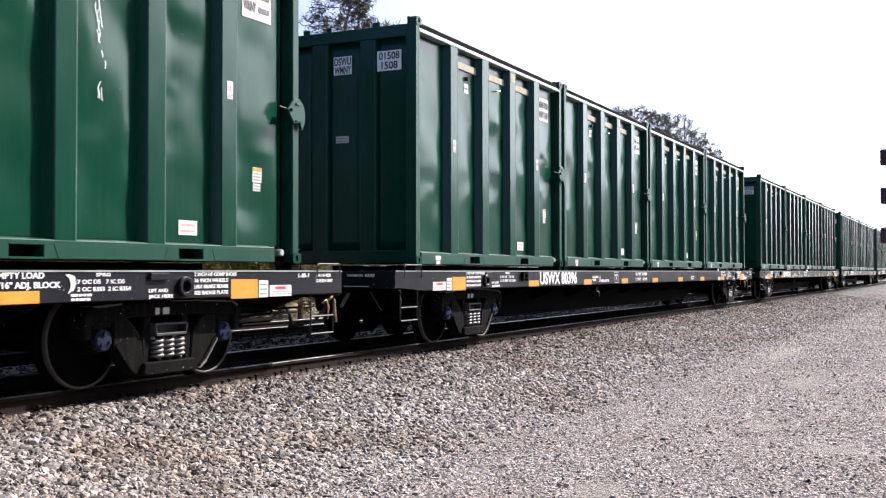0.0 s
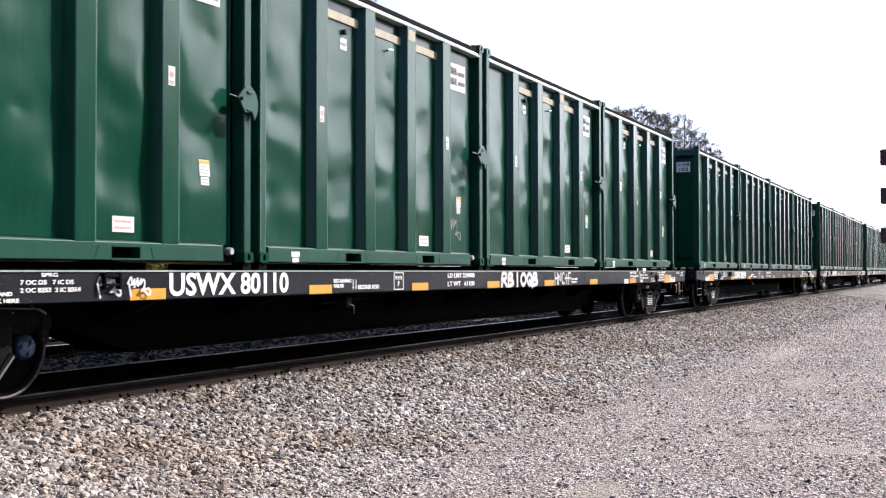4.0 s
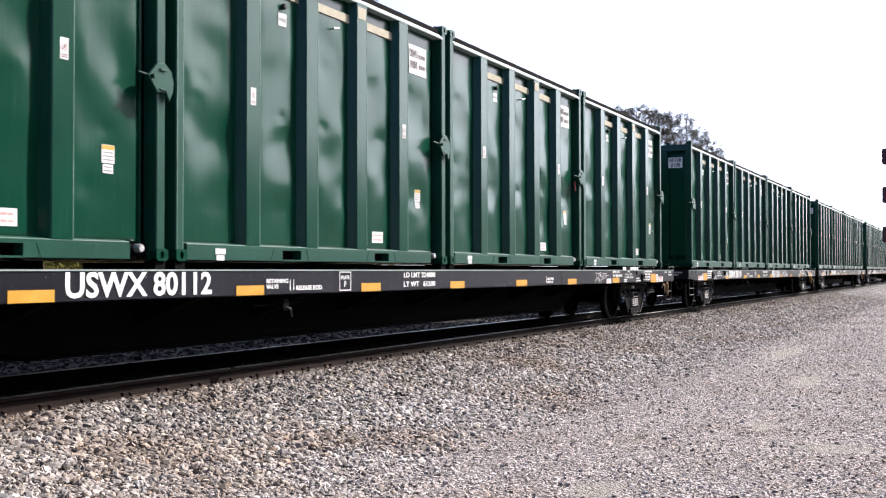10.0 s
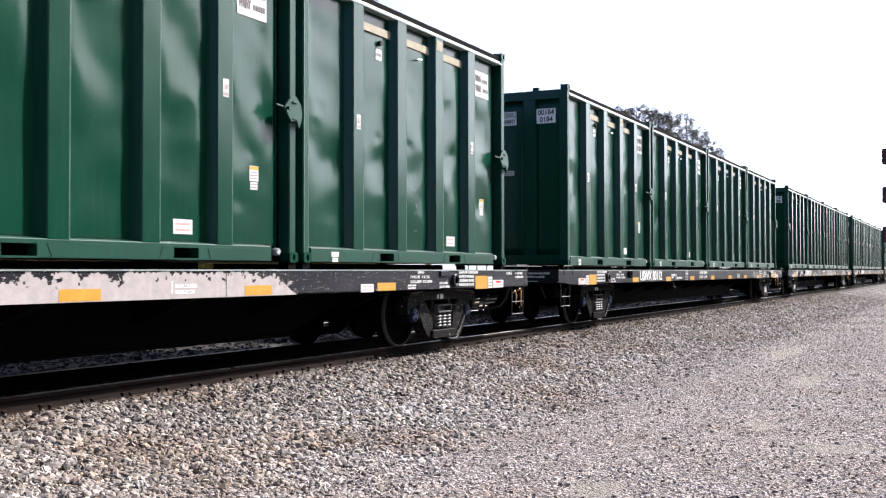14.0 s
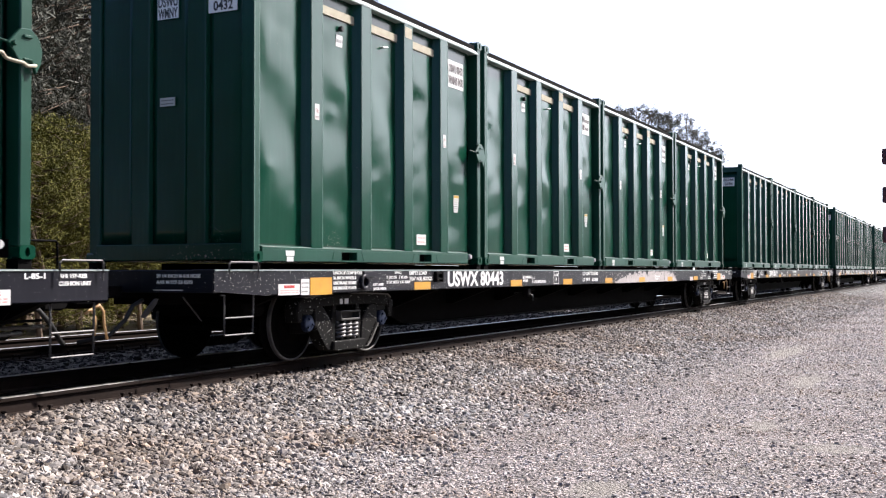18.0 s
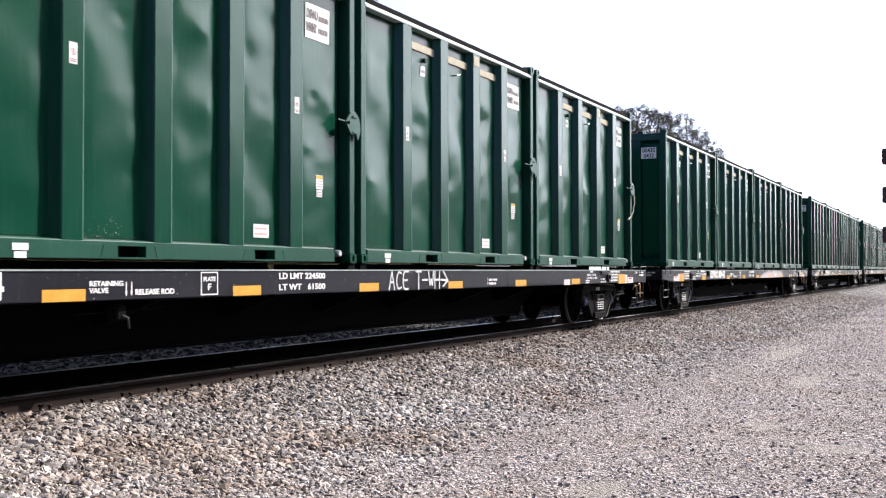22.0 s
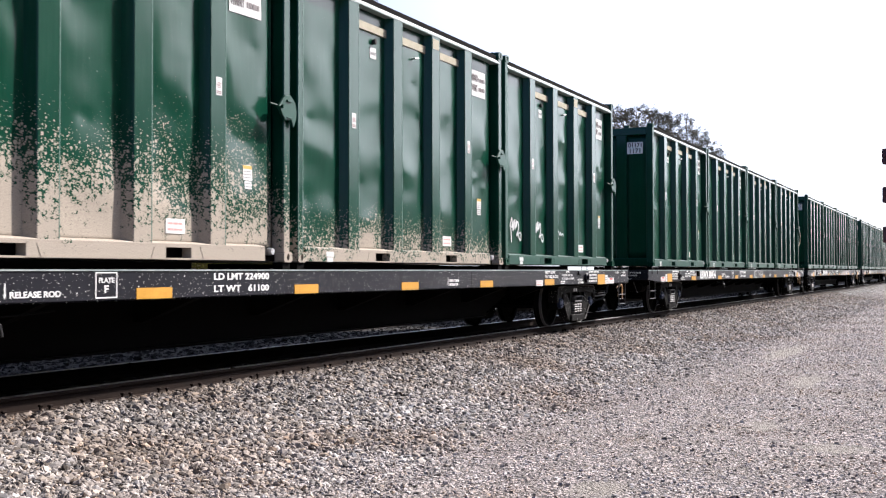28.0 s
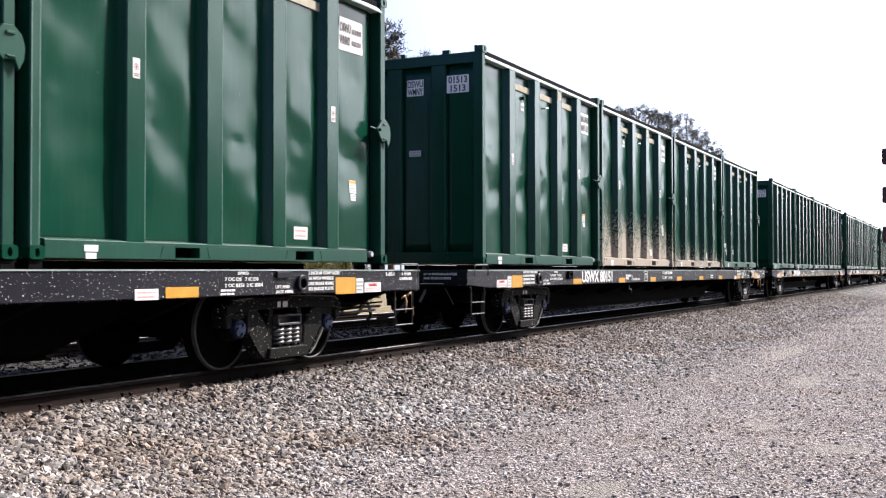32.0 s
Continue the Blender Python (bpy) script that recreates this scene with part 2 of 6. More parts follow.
def turned(profile, seg=28, bm=None):
    """A solid turned about the y axis: profile of (radius, y), from one end to the other."""
    bm = bm or bmesh.new()
    rings = []
    for r, y in profile:
        rings.append([bm.verts.new((r * math.cos(2 * math.pi * k / seg), y, r * math.sin(2 * math.pi * k / seg))) for k in range(seg)])
    for a, b in zip(rings, rings[1:]):
        for k in range(seg):
            bm.faces.new((a[k], a[(k + 1) % seg], b[(k + 1) % seg], b[k]))
    bm.faces.new(rings[0][::-1])
    bm.faces.new(rings[-1])
    bmesh.ops.recalc_face_normals(bm, faces=bm.faces[:])
    return bm


def slab(outline, y0, y1, bm=None, bev=0.0):
    """A plate with an outline in x and z, from y0 to y1."""
    out = bm or bmesh.new()
    tmp = bmesh.new()
    a = [tmp.verts.new((x, y0, z)) for x, z in outline]
    b = [tmp.verts.new((x, y1, z)) for x, z in outline]
    n = len(a)
    tmp.faces.new(a)
    tmp.faces.new(b[::-1])
    for i in range(n):
        tmp.faces.new((a[i], b[i], b[(i + 1) % n], a[(i + 1) % n]))
    bmesh.ops.recalc_face_normals(tmp, faces=tmp.faces[:])
    if bev:
        bmesh.ops.bevel(tmp, geom=tmp.edges[:], offset=bev, segments=1, affect="EDGES")
    merge(out, tmp)
    return out


def words(text, height, material, squeeze=1.0):
    """Flat letters, in x to the right and z up, centred left on the base line. height: of a capital."""
    key = (("words", text, height, squeeze), material.name)
    if key not in MESHES:
        cu = bpy.data.curves.new("words", "FONT")
        cu.body, cu.size, cu.extrude = text, height / 0.70, 0.0015
        cu.space_line = 0.95
        cu.resolution_u = 3
        cu.offset = 0.024 * height / 0.70
        ob = bpy.data.objects.new("words", cu)
        me = bpy.data.meshes.new_from_object(ob)
        me.transform(Matrix.Diagonal((squeeze, 1, 1, 1)))
        me.transform(Matrix.Rotation(radians(90), 4, "X"))
        me.materials.clear()
        me.materials.append(material)
        bpy.data.objects.remove(ob)
        bpy.data.curves.remove(cu)
        MESHES[key] = me
    return MESHES[key]


def width_of(me):
    xs = [v.co.x for v in me.vertices]
    return max(xs) - min(xs), min(xs)


def write(text, x0, x1, z, height, parent, material, y, name="lettering"):
    """Letters that reach from x0 to x1 on a wall that faces -y."""
    me = words(text, height, material)
    w, lo = width_of(me)
    k = (x1 - x0) / w
    me = words(text, height, material, round(k, 3))
    return part(name, me, None, parent, m=pose(x0 - lo * k, y, z))


def bars(rows, w, h, fill=0.55, seed=1, depth=0.0015):
    """Rows of unreadable print as short bars, in x from 0 to w and z from 0 to h."""
    rng = random.Random(seed)
    bm = bmesh.new()
    for r in range(rows):
        z0 = h * (rows - 1 - r) / rows + h / rows * (1 - fill) / 2
        x = 0.0
        while x < w * 0.93:
            n = min(w - x, w * rng.uniform(0.12, 0.35))
            box(x, x + n, -depth, 0, z0, z0 + h / rows * fill, bm=bm)
            x += n + w * 0.05
    return bm


def ribbon(paths, w, bm=None):
    """Flat strokes of paint along paths of (x, z), on a wall that faces -y."""
    bm = bm or bmesh.new()
    for path in paths:
        for (x0, z0), (x1, z1) in zip(path, path[1:]):
            d = Vector((x1 - x0, z1 - z0))
            if d.length < 1e-6:
                continue
            n = Vector((-d.y, d.x)).normalized() * w / 2
            e = d.normalized() * w * 0.4
            q = [(x0 + n.x - e.x, z0 + n.y - e.y), (x1 + n.x + e.x, z1 + n.y + e.y), (x1 - n.x + e.x, z1 - n.y + e.y), (x0 - n.x - e.x, z0 - n.y - e.y)]
            bm.faces.new([bm.verts.new((x, -0.003 - 0.0002 * len(bm.faces), z)) for x, z in reversed(q)])
    return bm


STROKES = {"A": "0,0 .5,1 1,0;.2,.4 .8,.4", "C": "1,.9 .4,1 0,.5 .3,0 1,.1", "E": "1,0 0,0 0,1 1,1;0,.5 .8,.5", "T": "0,1 1,1;.5,1 .5,0", "W": "0,1 .25,0 .5,.7 .75,0 1,1", "H": "0,0 0,1;1,0 1,1;0,.5 1,.5",
           "N": "0,0 .1,1 .8,.1 1,1", "F": "0,0 .1,1 1,.95;0,.5 .8,.5", "K": "0,0 0,1;.9,1 0,.45 1,0", "B": "0,0 0,1 .8,.9 .7,.6 0,.5 .9,.4 .9,.1 0,0", "O": ".5,0 0,.3 0,.7 .5,1 1,.7 1,.3 .5,0", "Q": ".5,0 0,.3 0,.7 .5,1 1,.7 1,.3 .5,0;.5,.4 1.1,-.1",
           "R": "0,0 .05,1 .7,1 .95,.78 .7,.52 .1,.5 .55,.3 .95,0", "!": ".5,.3 .5,1;.5,0 .5,.08", "-": "0,.5 1,.5", ">": "0,.5 1.6,.45;.6,1 1.6,.45 .5,.1", "+": "0,.5 1,.5;.5,0 .5,.8",
           "z": "0,.5 .15,1 .2,.3 .3,.9 .25,.1 .45,1 .4,.2 .6,.9 .5,.35 .7,.85 .75,.3 .5,.0 .9,.25 1,.05 .95,-.2 .8,-.1 .7,.1;0,.5 .1,-.25;.1,.45 .3,.5", "w": "0,.5 .5,.8 .3,.4 .0,.45 .4,.1;.5,.4 .7,.7 .8,.35 1.1,.6 1.2,.4"}


def rounded(path):
    """The same stroke with its corners cut twice."""
    for _ in range(2):
        mid = [q for (ax, az), (bx, bz) in zip(path, path[1:]) for q in ((0.75 * ax + 0.25 * bx, 0.75 * az + 0.25 * bz), (0.25 * ax + 0.75 * bx, 0.25 * az + 0.75 * bz))]
        path = [path[0]] + mid + [path[-1]]
    return path


def scrawl(text, x0, x1, z0, h, width):
    """Sprayed strokes from x0 to x1."""
    bm = bmesh.new()
    step = (x1 - x0) / len(text)
    for i, ch in enumerate(text):
        if ch == " ":
            continue
        paths = [[tuple(float(v) for v in p.split(",")) for p in s.split()] for s in STROKES[ch].split(";")]
        paths = [rounded(p) if len(p) > 3 else p for p in paths]
        ribbon([[(x0 + step * (i + 0.08 + 0.78 * u), z0 + h * w) for u, w in path] for path in paths], width, bm)
    return bm


def scrapes(n, w, h, seed, long=0.12, width=0.006):
    """Loose vertical scratches in a field of w by h."""
    rng = random.Random(seed)
    out = []
    for i in range(n):
        x, z, k = rng.gauss(w / 2, w / 5), rng.uniform(0, h), rng.uniform(0.3, 1.0) * long
        out.append([(x, z), (x + rng.uniform(-0.02, 0.02), z + k * 0.5), (x + rng.uniform(-0.02, 0.02), z + k)])
    return ribbon(out, width)


def wash_mesh(length, h, seed):
    """A coat of pale paint with a ragged, blotchy upper edge, gaps and stray drops."""
    rng = random.Random(seed)
    bm = bmesh.new()
    n = int(length / 0.02)
    quad = lambda x, x1, z0, z1: bm.faces.new([bm.verts.new(q) for q in ((x, -0.003, z0), (x1, -0.003, z0), (x1, -0.003, z1), (x, -0.003, z1))])
    for i in range(n):
        x, x1 = i * length / n, (i + 1) * length / n
        t = 0.8 * noise.noise(Vector((x * 1.1, seed, 0))) + 0.7 * noise.noise(Vector((x * 5.0, seed, 3))) + 0.5 * noise.noise(Vector((x * 17.0, seed, 7)))
        top = h * min(1.0, max(0.08, 0.86 + 0.42 * t)) * min(1.0, 0.12 + x / 1.5, (length - x) / 0.4)
        gap = noise.noise(Vector((x * 8.0, seed, 11))) + 0.4 * noise.noise(Vector((x * 25.0, seed, 13)))
        if gap > 0.22 and top > 0.12:
            mid = top * (0.62 + 0.15 * gap)
            quad(x, x1, 0.0, mid)
            quad(x, x1, min(top, mid + 0.10 * gap), top)
        else:
            quad(x, x1, 0.0, top)
    for i in range(230):
        x, z, r = rng.uniform(-0.8, length), rng.uniform(0.02, h - 0.02), 0.022 * rng.random() ** 2 + 0.004
        bm.faces.new([bm.verts.new((x + 1.3 * r * math.cos(k * math.pi / 3), -0.0045, z + r * math.sin(k * math.pi / 3))) for k in range(6)])
    return bm


# ---- ground ----
RAIL_H = 0.171
NEAR_RAIL, FAR_RAIL = MID - 0.755, MID + 0.755
MID2 = MID + 4.80         # the second track beyond


def ground_z(x, y):
    """The height of the ground: yard, ballast shoulder, track bed, far side."""
    d = abs(y - MID)
    if y < MID:
        z = -0.17 - 0.36 * min(1, max(0, (d - 1.25) / 2.6)) ** 0.85
    else:
        z = -0.19 - 0.5 * min(1, max(0, (d - 7.2) / 2.2))
    if d > 4.5:
        z += 0.03 * (noise.noise(Vector((x * 0.25, y * 0.3, 0))))
    return z


def ground_mesh():
    bm = bmesh.new()
    xs = [-1500, -400, -120, -50, -20] + [-10 + 0.5 * i for i in range(81)] + [32 + 2 * i for i in range(45)] + [130, 160, 220, 320, 500, 800, 1400, 2500]
    ys = [-1500, -500, -150, -60, -25, -12, -8] + [-6 + 0.4 * i for i in range(60)] + [18.5, 20, 24, 30, 40, 60, 90, 150, 300, 700, 2000]
    grid = [[bm.verts.new((x, y, ground_z(x, y))) for y in ys] for x in xs]
    for a, b in zip(grid, grid[1:]):
        for j in range(len(ys) - 1):
            f = bm.faces.new((a[j], b[j], b[j + 1], a[j + 1]))
            f.smooth = True
    return bm


# sandy bare patches in the yard: middle and half widths
SAND = [(7.65, 2.5, 0.42, 0.28), (11.5, 1.97, 0.45, 0.22), (10.3, 1.12, 0.35, 0.40), (16.5, 2.2, 1.3, 0.30), (22.0, 3.3, 2.5, 0.35), (9.4, 0.45, 0.9, 0.15)]


def ground_material():
    m, nt, b = base_mat("ground_gravel", 0.9)
    tc = nt.nodes.new("ShaderNodeTexCoord")
    sx = nt.nodes.new("ShaderNodeSeparateXYZ")
    nt.links.new(tc.outputs["Object"], sx.inputs[0])
    big = noise_tex(nt, 0.35, 4.0)
    mid = noise_tex(nt, 2.2, 4.0)
    fine = noise_tex(nt, 140.0, 2.0)

    def stones(scale):
        v = nt.nodes.new("ShaderNodeTexVoronoi")
        v.inputs["Scale"].default_value = scale
        nt.links.new(tc.outputs["Object"], v.inputs["Vector"])
        return v

    coarse, small, chips = stones(24.0), stones(62.0), stones(28.0)
    sepc = nt.nodes.new("ShaderNodeSeparateColor")
    nt.links.new(coarse.outputs["Color"], sepc.inputs[0])
    seps = nt.nodes.new("ShaderNodeSeparateColor")
    nt.links.new(small.outputs["Color"], seps.inputs[0])
    c_col = ramp(nt, sepc.outputs[0], [(0.0, (0.03, 0.027, 0.024)), (0.5, (0.08, 0.073, 0.068)), (1.0, (0.20, 0.185, 0.172))])
    s_col = ramp(nt, seps.outputs[0], [(0.0, (0.028, 0.024, 0.023)), (0.45, (0.165, 0.145, 0.138)), (1.0, (0.60, 0.532, 0.51))])
    sept = nt.nodes.new("ShaderNodeSeparateColor")
    nt.links.new(chips.outputs["Color"], sept.inputs[0])
    s_col = mixcol(nt, 0.85, s_col, ramp(nt, sept.outputs[1], [(0.0, (0.16, 0.15, 0.148)), (0.4, (0.84, 0.81, 0.80)), (1.0, (1.65, 1.58, 1.55))]), "MULTIPLY")
    s_col = mixcol(nt, ramp(nt, mid, [(0.50, (0, 0, 0)), (0.80, (0.55, 0.55, 0.55))]), s_col, (0.12, 0.107, 0.092))
    s_col = mixcol(nt, ramp(nt, big, [(0.48, (0, 0, 0)), (0.75, (0.55, 0.55, 0.55))]), s_col, (0.215, 0.19, 0.158))
    for px, py, rx, ry in SAND:
        mp = nt.nodes.new("ShaderNodeMapping")
        mp.inputs["Location"].default_value, mp.inputs["Scale"].default_value = (-px / rx, -py / ry, 0), (1 / rx, 1 / ry, 0)
        nt.links.new(tc.outputs["Object"], mp.inputs["Vector"])
        ln = nt.nodes.new("ShaderNodeVectorMath")
        ln.operation = "LENGTH"
        nt.links.new(mp.outputs[0], ln.inputs[0])
        inside = ramp(nt, maths(nt, "ADD", ln.outputs["Value"], maths(nt, "MULTIPLY_ADD", noise_tex(nt, 5.0, 4.0), 1.2, -0.6)), [(0.45, (0.8, 0.8, 0.8)), (1.0, (0, 0, 0))])
        s_col = mixcol(nt, inside, s_col, ramp(nt, fine, [(0.3, (0.20, 0.178, 0.148)), (0.7, (0.31, 0.28, 0.24))]))
    # coarse ballast near the track, fine gravel in the yard
    wob = maths(nt, "MULTIPLY_ADD", mid, 1.2, -0.6)
    edge = ramp(nt, maths(nt, "MULTIPLY_ADD", maths(nt, "ADD", sx.outputs["Y"], wob), 0.4, -1.6), [(0.0, (0, 0, 0)), (1.0, (1, 1, 1))])
    col = mixcol(nt, edge, s_col, c_col)
    # dry grass and needles beyond the track
    grass = ramp(nt, mid, [(0.3, (0.16, 0.12, 0.06)), (0.7, (0.34, 0.27, 0.15))])
    col = mixcol(nt, ramp(nt, maths(nt, "MULTIPLY_ADD", maths(nt, "ADD", sx.outputs["Y"], wob), 0.5, -7.6), [(0.0, (0, 0, 0)), (1.0, (1, 1, 1))]), col, grass)
    # track beds painted near-black: the train's shade put into the ground colour
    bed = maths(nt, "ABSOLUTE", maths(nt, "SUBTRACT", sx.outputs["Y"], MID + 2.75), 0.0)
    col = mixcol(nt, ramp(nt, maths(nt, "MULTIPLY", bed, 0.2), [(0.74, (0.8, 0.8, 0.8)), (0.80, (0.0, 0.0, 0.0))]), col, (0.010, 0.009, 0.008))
    col = mixcol(nt, 1.0, col, (0.78, 0.78, 0.785), "MULTIPLY")
    nt.links.new(col, b.inputs["Base Color"])
    h = maths(nt, "ADD", maths(nt, "MULTIPLY", coarse.outputs["Distance"], -1.0), maths(nt, "MULTIPLY", small.outputs["Distance"], -0.7))
    nt.links.new(bump(nt, maths(nt, "ADD", h, maths(nt, "MULTIPLY", fine, 0.3)), 1.0, 0.035), b.inputs["Normal"])
    return m


M_GROUND = ground_material()
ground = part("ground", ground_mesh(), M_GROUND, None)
tagged(ground, "grey gravel yard, ballast bed and dry grass beyond", "ground", kind="structure")


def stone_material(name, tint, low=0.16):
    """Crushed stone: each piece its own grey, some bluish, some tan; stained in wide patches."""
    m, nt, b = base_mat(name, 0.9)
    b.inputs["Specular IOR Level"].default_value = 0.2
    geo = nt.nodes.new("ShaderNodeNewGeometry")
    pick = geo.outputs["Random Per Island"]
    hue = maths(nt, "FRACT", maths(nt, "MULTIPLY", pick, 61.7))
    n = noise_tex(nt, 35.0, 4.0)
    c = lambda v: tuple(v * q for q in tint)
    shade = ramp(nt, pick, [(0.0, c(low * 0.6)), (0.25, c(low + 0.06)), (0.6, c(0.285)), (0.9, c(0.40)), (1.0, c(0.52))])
    warm = ramp(nt, hue, [(0.0, (0.93, 0.98, 1.04)), (0.30, (0.99, 0.99, 1.0)), (0.80, (1.0, 0.98, 0.95)), (0.96, (1.04, 0.95, 0.84)), (1.0, (1.0, 0.83, 0.68))])
    col = mixcol(nt, 1.0, shade, warm, "MULTIPLY")
    col = mixcol(nt, 0.5, col, ramp(nt, n, [(0.3, (0.6, 0.6, 0.6)), (0.7, (1, 1, 1))]), "MULTIPLY")
    stain = noise_tex(nt, 0.55, 4.0, 0.6)
    col = mixcol(nt, 1.0, col, ramp(nt, stain, [(0.36, (0.98, 1.0, 1.01)), (0.50, (1, 1, 1)), (0.66, (0.84, 0.77, 0.71))]), "MULTIPLY")
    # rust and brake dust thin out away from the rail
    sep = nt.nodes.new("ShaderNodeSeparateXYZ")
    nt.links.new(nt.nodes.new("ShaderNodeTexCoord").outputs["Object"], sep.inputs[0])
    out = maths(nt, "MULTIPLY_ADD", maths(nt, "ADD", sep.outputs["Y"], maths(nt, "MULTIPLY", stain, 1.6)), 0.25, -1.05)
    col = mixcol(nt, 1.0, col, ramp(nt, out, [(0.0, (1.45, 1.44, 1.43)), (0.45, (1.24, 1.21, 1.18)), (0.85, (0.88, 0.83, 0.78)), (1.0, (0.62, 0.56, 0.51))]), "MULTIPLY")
    nt.links.new(col, b.inputs["Base Color"])
    nt.links.new(bump(nt, n, 0.4, 0.004), b.inputs["Normal"])
    return m


def stone_shape(kind):
    """Corners and triangles of one stone: a blunt many-sided lump, or a flat chip with five leaning sides."""
    if kind == "lump":
        g = (1 + 5 ** 0.5) / 2
        v = np.array([(-1, g, 0), (1, g, 0), (-1, -g, 0), (1, -g, 0), (0, -1, g), (0, 1, g), (0, -1, -g), (0, 1, -g), (g, 0, -1), (g, 0, 1), (-g, 0, -1), (-g, 0, 1)]) / 1.9
        far = ((v[:, None] - v[None]) ** 2).sum(-1)
        near = [[j for j in range(12) if j != i and far[i, j] < 1.3] for i in range(12)]
        tris = []
        for i in range(12):
            for j in near[i]:
                for k in near[i]:
                    if i < j < k and k in near[j]:
                        up = np.cross(v[j] - v[i], v[k] - v[i]) @ v[i] > 0
                        tris.append((i, j, k) if up else (i, k, j))
        return v, np.array(tris)
    ring = [(1.0, 0.45), (-0.25, 1.05), (-1.05, 0.15), (-0.35, -1.0), (0.8, -0.7)]
    v = np.array([(p, q, -0.5) for p, q in ring] + [(0.74 * p, 0.74 * q, 0.55) for p, q in ring])
    return v, np.array([t for i in range(5) for t in ((i, (i + 1) % 5, 5 + (i + 1) % 5), (i, 5 + (i + 1) % 5, 5 + i))] + [(5, 6, 7), (5, 7, 8), (5, 8, 9)])


def scatter(name, count, size, where, material, label, seed, sink=0.35, flat=0.62, kind="chip"):
    """Many loose stones in one mesh. where(rng) gives x, y and a share of the size."""
    rng = np.random.default_rng(seed)
    base, tris = stone_shape(kind)
    rough, tilt = (0.07, 0.28) if kind == "lump" else (0.12, 0.24)
    px, py, k = where(rng, count)
    k = np.minimum(k, 1.9)
    n = len(px)
    pz = np.array([ground_z(a, b) for a, b in zip(px, py)])
    jit = base[None] * rng.uniform(*((0.86, 1.14) if kind == "lump" else (0.7, 1.25)), (n, len(base), 3)) + rng.normal(0, rough, (n, len(base), 3))
    axes = rng.uniform(0.55, 1.5, (n, 1, 3)) * np.array([1.0, 1.0, flat])
    v = jit * axes * (size * k)[:, None, None]
    # random turns
    q = rng.normal(size=(n, 4)) * np.array([1.0, tilt, tilt, 1.0])
    q /= np.linalg.norm(q, axis=1, keepdims=True)
    w, x, y, z = q.T
    R = np.stack([np.stack([1 - 2 * (y * y + z * z), 2 * (x * y - z * w), 2 * (x * z + y * w)], -1),
                  np.stack([2 * (x * y + z * w), 1 - 2 * (x * x + z * z), 2 * (y * z - x * w)], -1),
                  np.stack([2 * (x * z - y * w), 2 * (y * z + x * w), 1 - 2 * (x * x + y * y)], -1)], 1)
    v = np.einsum("nij,nkj->nki", R, v)
    v += np.stack([px, py, pz + size * k * (0.5 - sink) * flat + rng.uniform(-0.25, 0.4, n) * size * k * 0.6], -1)[:, None]
    f = (tris[None] + (np.arange(n) * len(base))[:, None, None]).reshape(-1, 3)
    me = bpy.data.meshes.new(name)
    me.vertices.add(n * len(base))
    me.vertices.foreach_set("co", v.reshape(-1))
    me.loops.add(f.size)
    me.loops.foreach_set("vertex_index", f.reshape(-1).astype(np.int32))
    me.polygons.add(len(f))
    me.polygons.foreach_set("loop_start", np.arange(0, f.size, 3, dtype=np.int32))
    me.update(calc_edges=True)
    me.shade_flat()
    me.materials.append(material)
    ob = new(name, me)
    return tagged(ob, label, "gravel", kind="stuff")


M_STONE = stone_material("ballast_stone", (0.83, 0.78, 0.745), 0.12)
M_GRIT = stone_material("gravel_stone", (0.85, 0.78, 0.75), 0.25)


def shoulder(rng, n):
    # denser where it lies nearer
    x = 4.0 + 60.0 * rng.uniform(0, 1, n) ** 2.4
    y = rng.uniform(3.6, NEAR_RAIL - 0.05, n)
    keep = (rng.uniform(0, 1, n) < np.clip((y - 3.6) / 1.8, 0.03, 1)) & (y > x * 0.06 + 1.0 - rng.uniform(0, 1.5, n))
    x, y = x[keep], y[keep]
    return x, y, rng.lognormal(0, 0.30, len(x)) * (1 + 0.012 * x) * np.clip(0.45 + (y - 3.2) * 0.22, 0.45, 1.0)


def yard(rng, n):
    x = 5.5 + 70.0 * rng.uniform(0, 1, n) ** 2.3
    y = rng.uniform(0.2, 6.2, n)
    keep = (y < 0.75 * x + 1.0) & (y > 0.04 * x) & (rng.uniform(0, 1, n) < np.clip((6.4 - y) / 1.5, 0.2, 1))
    for px, py, rx, ry in SAND:
        keep &= ((x - px) / rx) ** 2 + ((y - py) / ry) ** 2 > rng.uniform(0.25, 1.3, n)
    x, y = x[keep], y[keep]
    return x, y, rng.lognormal(0, 0.35, len(x)) * (1 + 0.02 * x)


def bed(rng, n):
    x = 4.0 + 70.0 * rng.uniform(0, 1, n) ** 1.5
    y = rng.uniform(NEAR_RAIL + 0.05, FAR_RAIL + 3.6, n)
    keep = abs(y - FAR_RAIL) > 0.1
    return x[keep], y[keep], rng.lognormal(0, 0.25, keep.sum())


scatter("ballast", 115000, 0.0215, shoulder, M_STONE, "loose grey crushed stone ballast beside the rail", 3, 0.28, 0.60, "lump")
scatter("gravel", 95000, 0.0100, yard, M_GRIT, "fine pale gravel spread over the yard", 4, 0.5, 0.48)
# darker copy of the ballast stone, with the train's shade in its colour
M_BED = stone_material("oily_shaded_ballast_stone", (0.06, 0.057, 0.056))
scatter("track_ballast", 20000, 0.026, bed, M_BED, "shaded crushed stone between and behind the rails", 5)


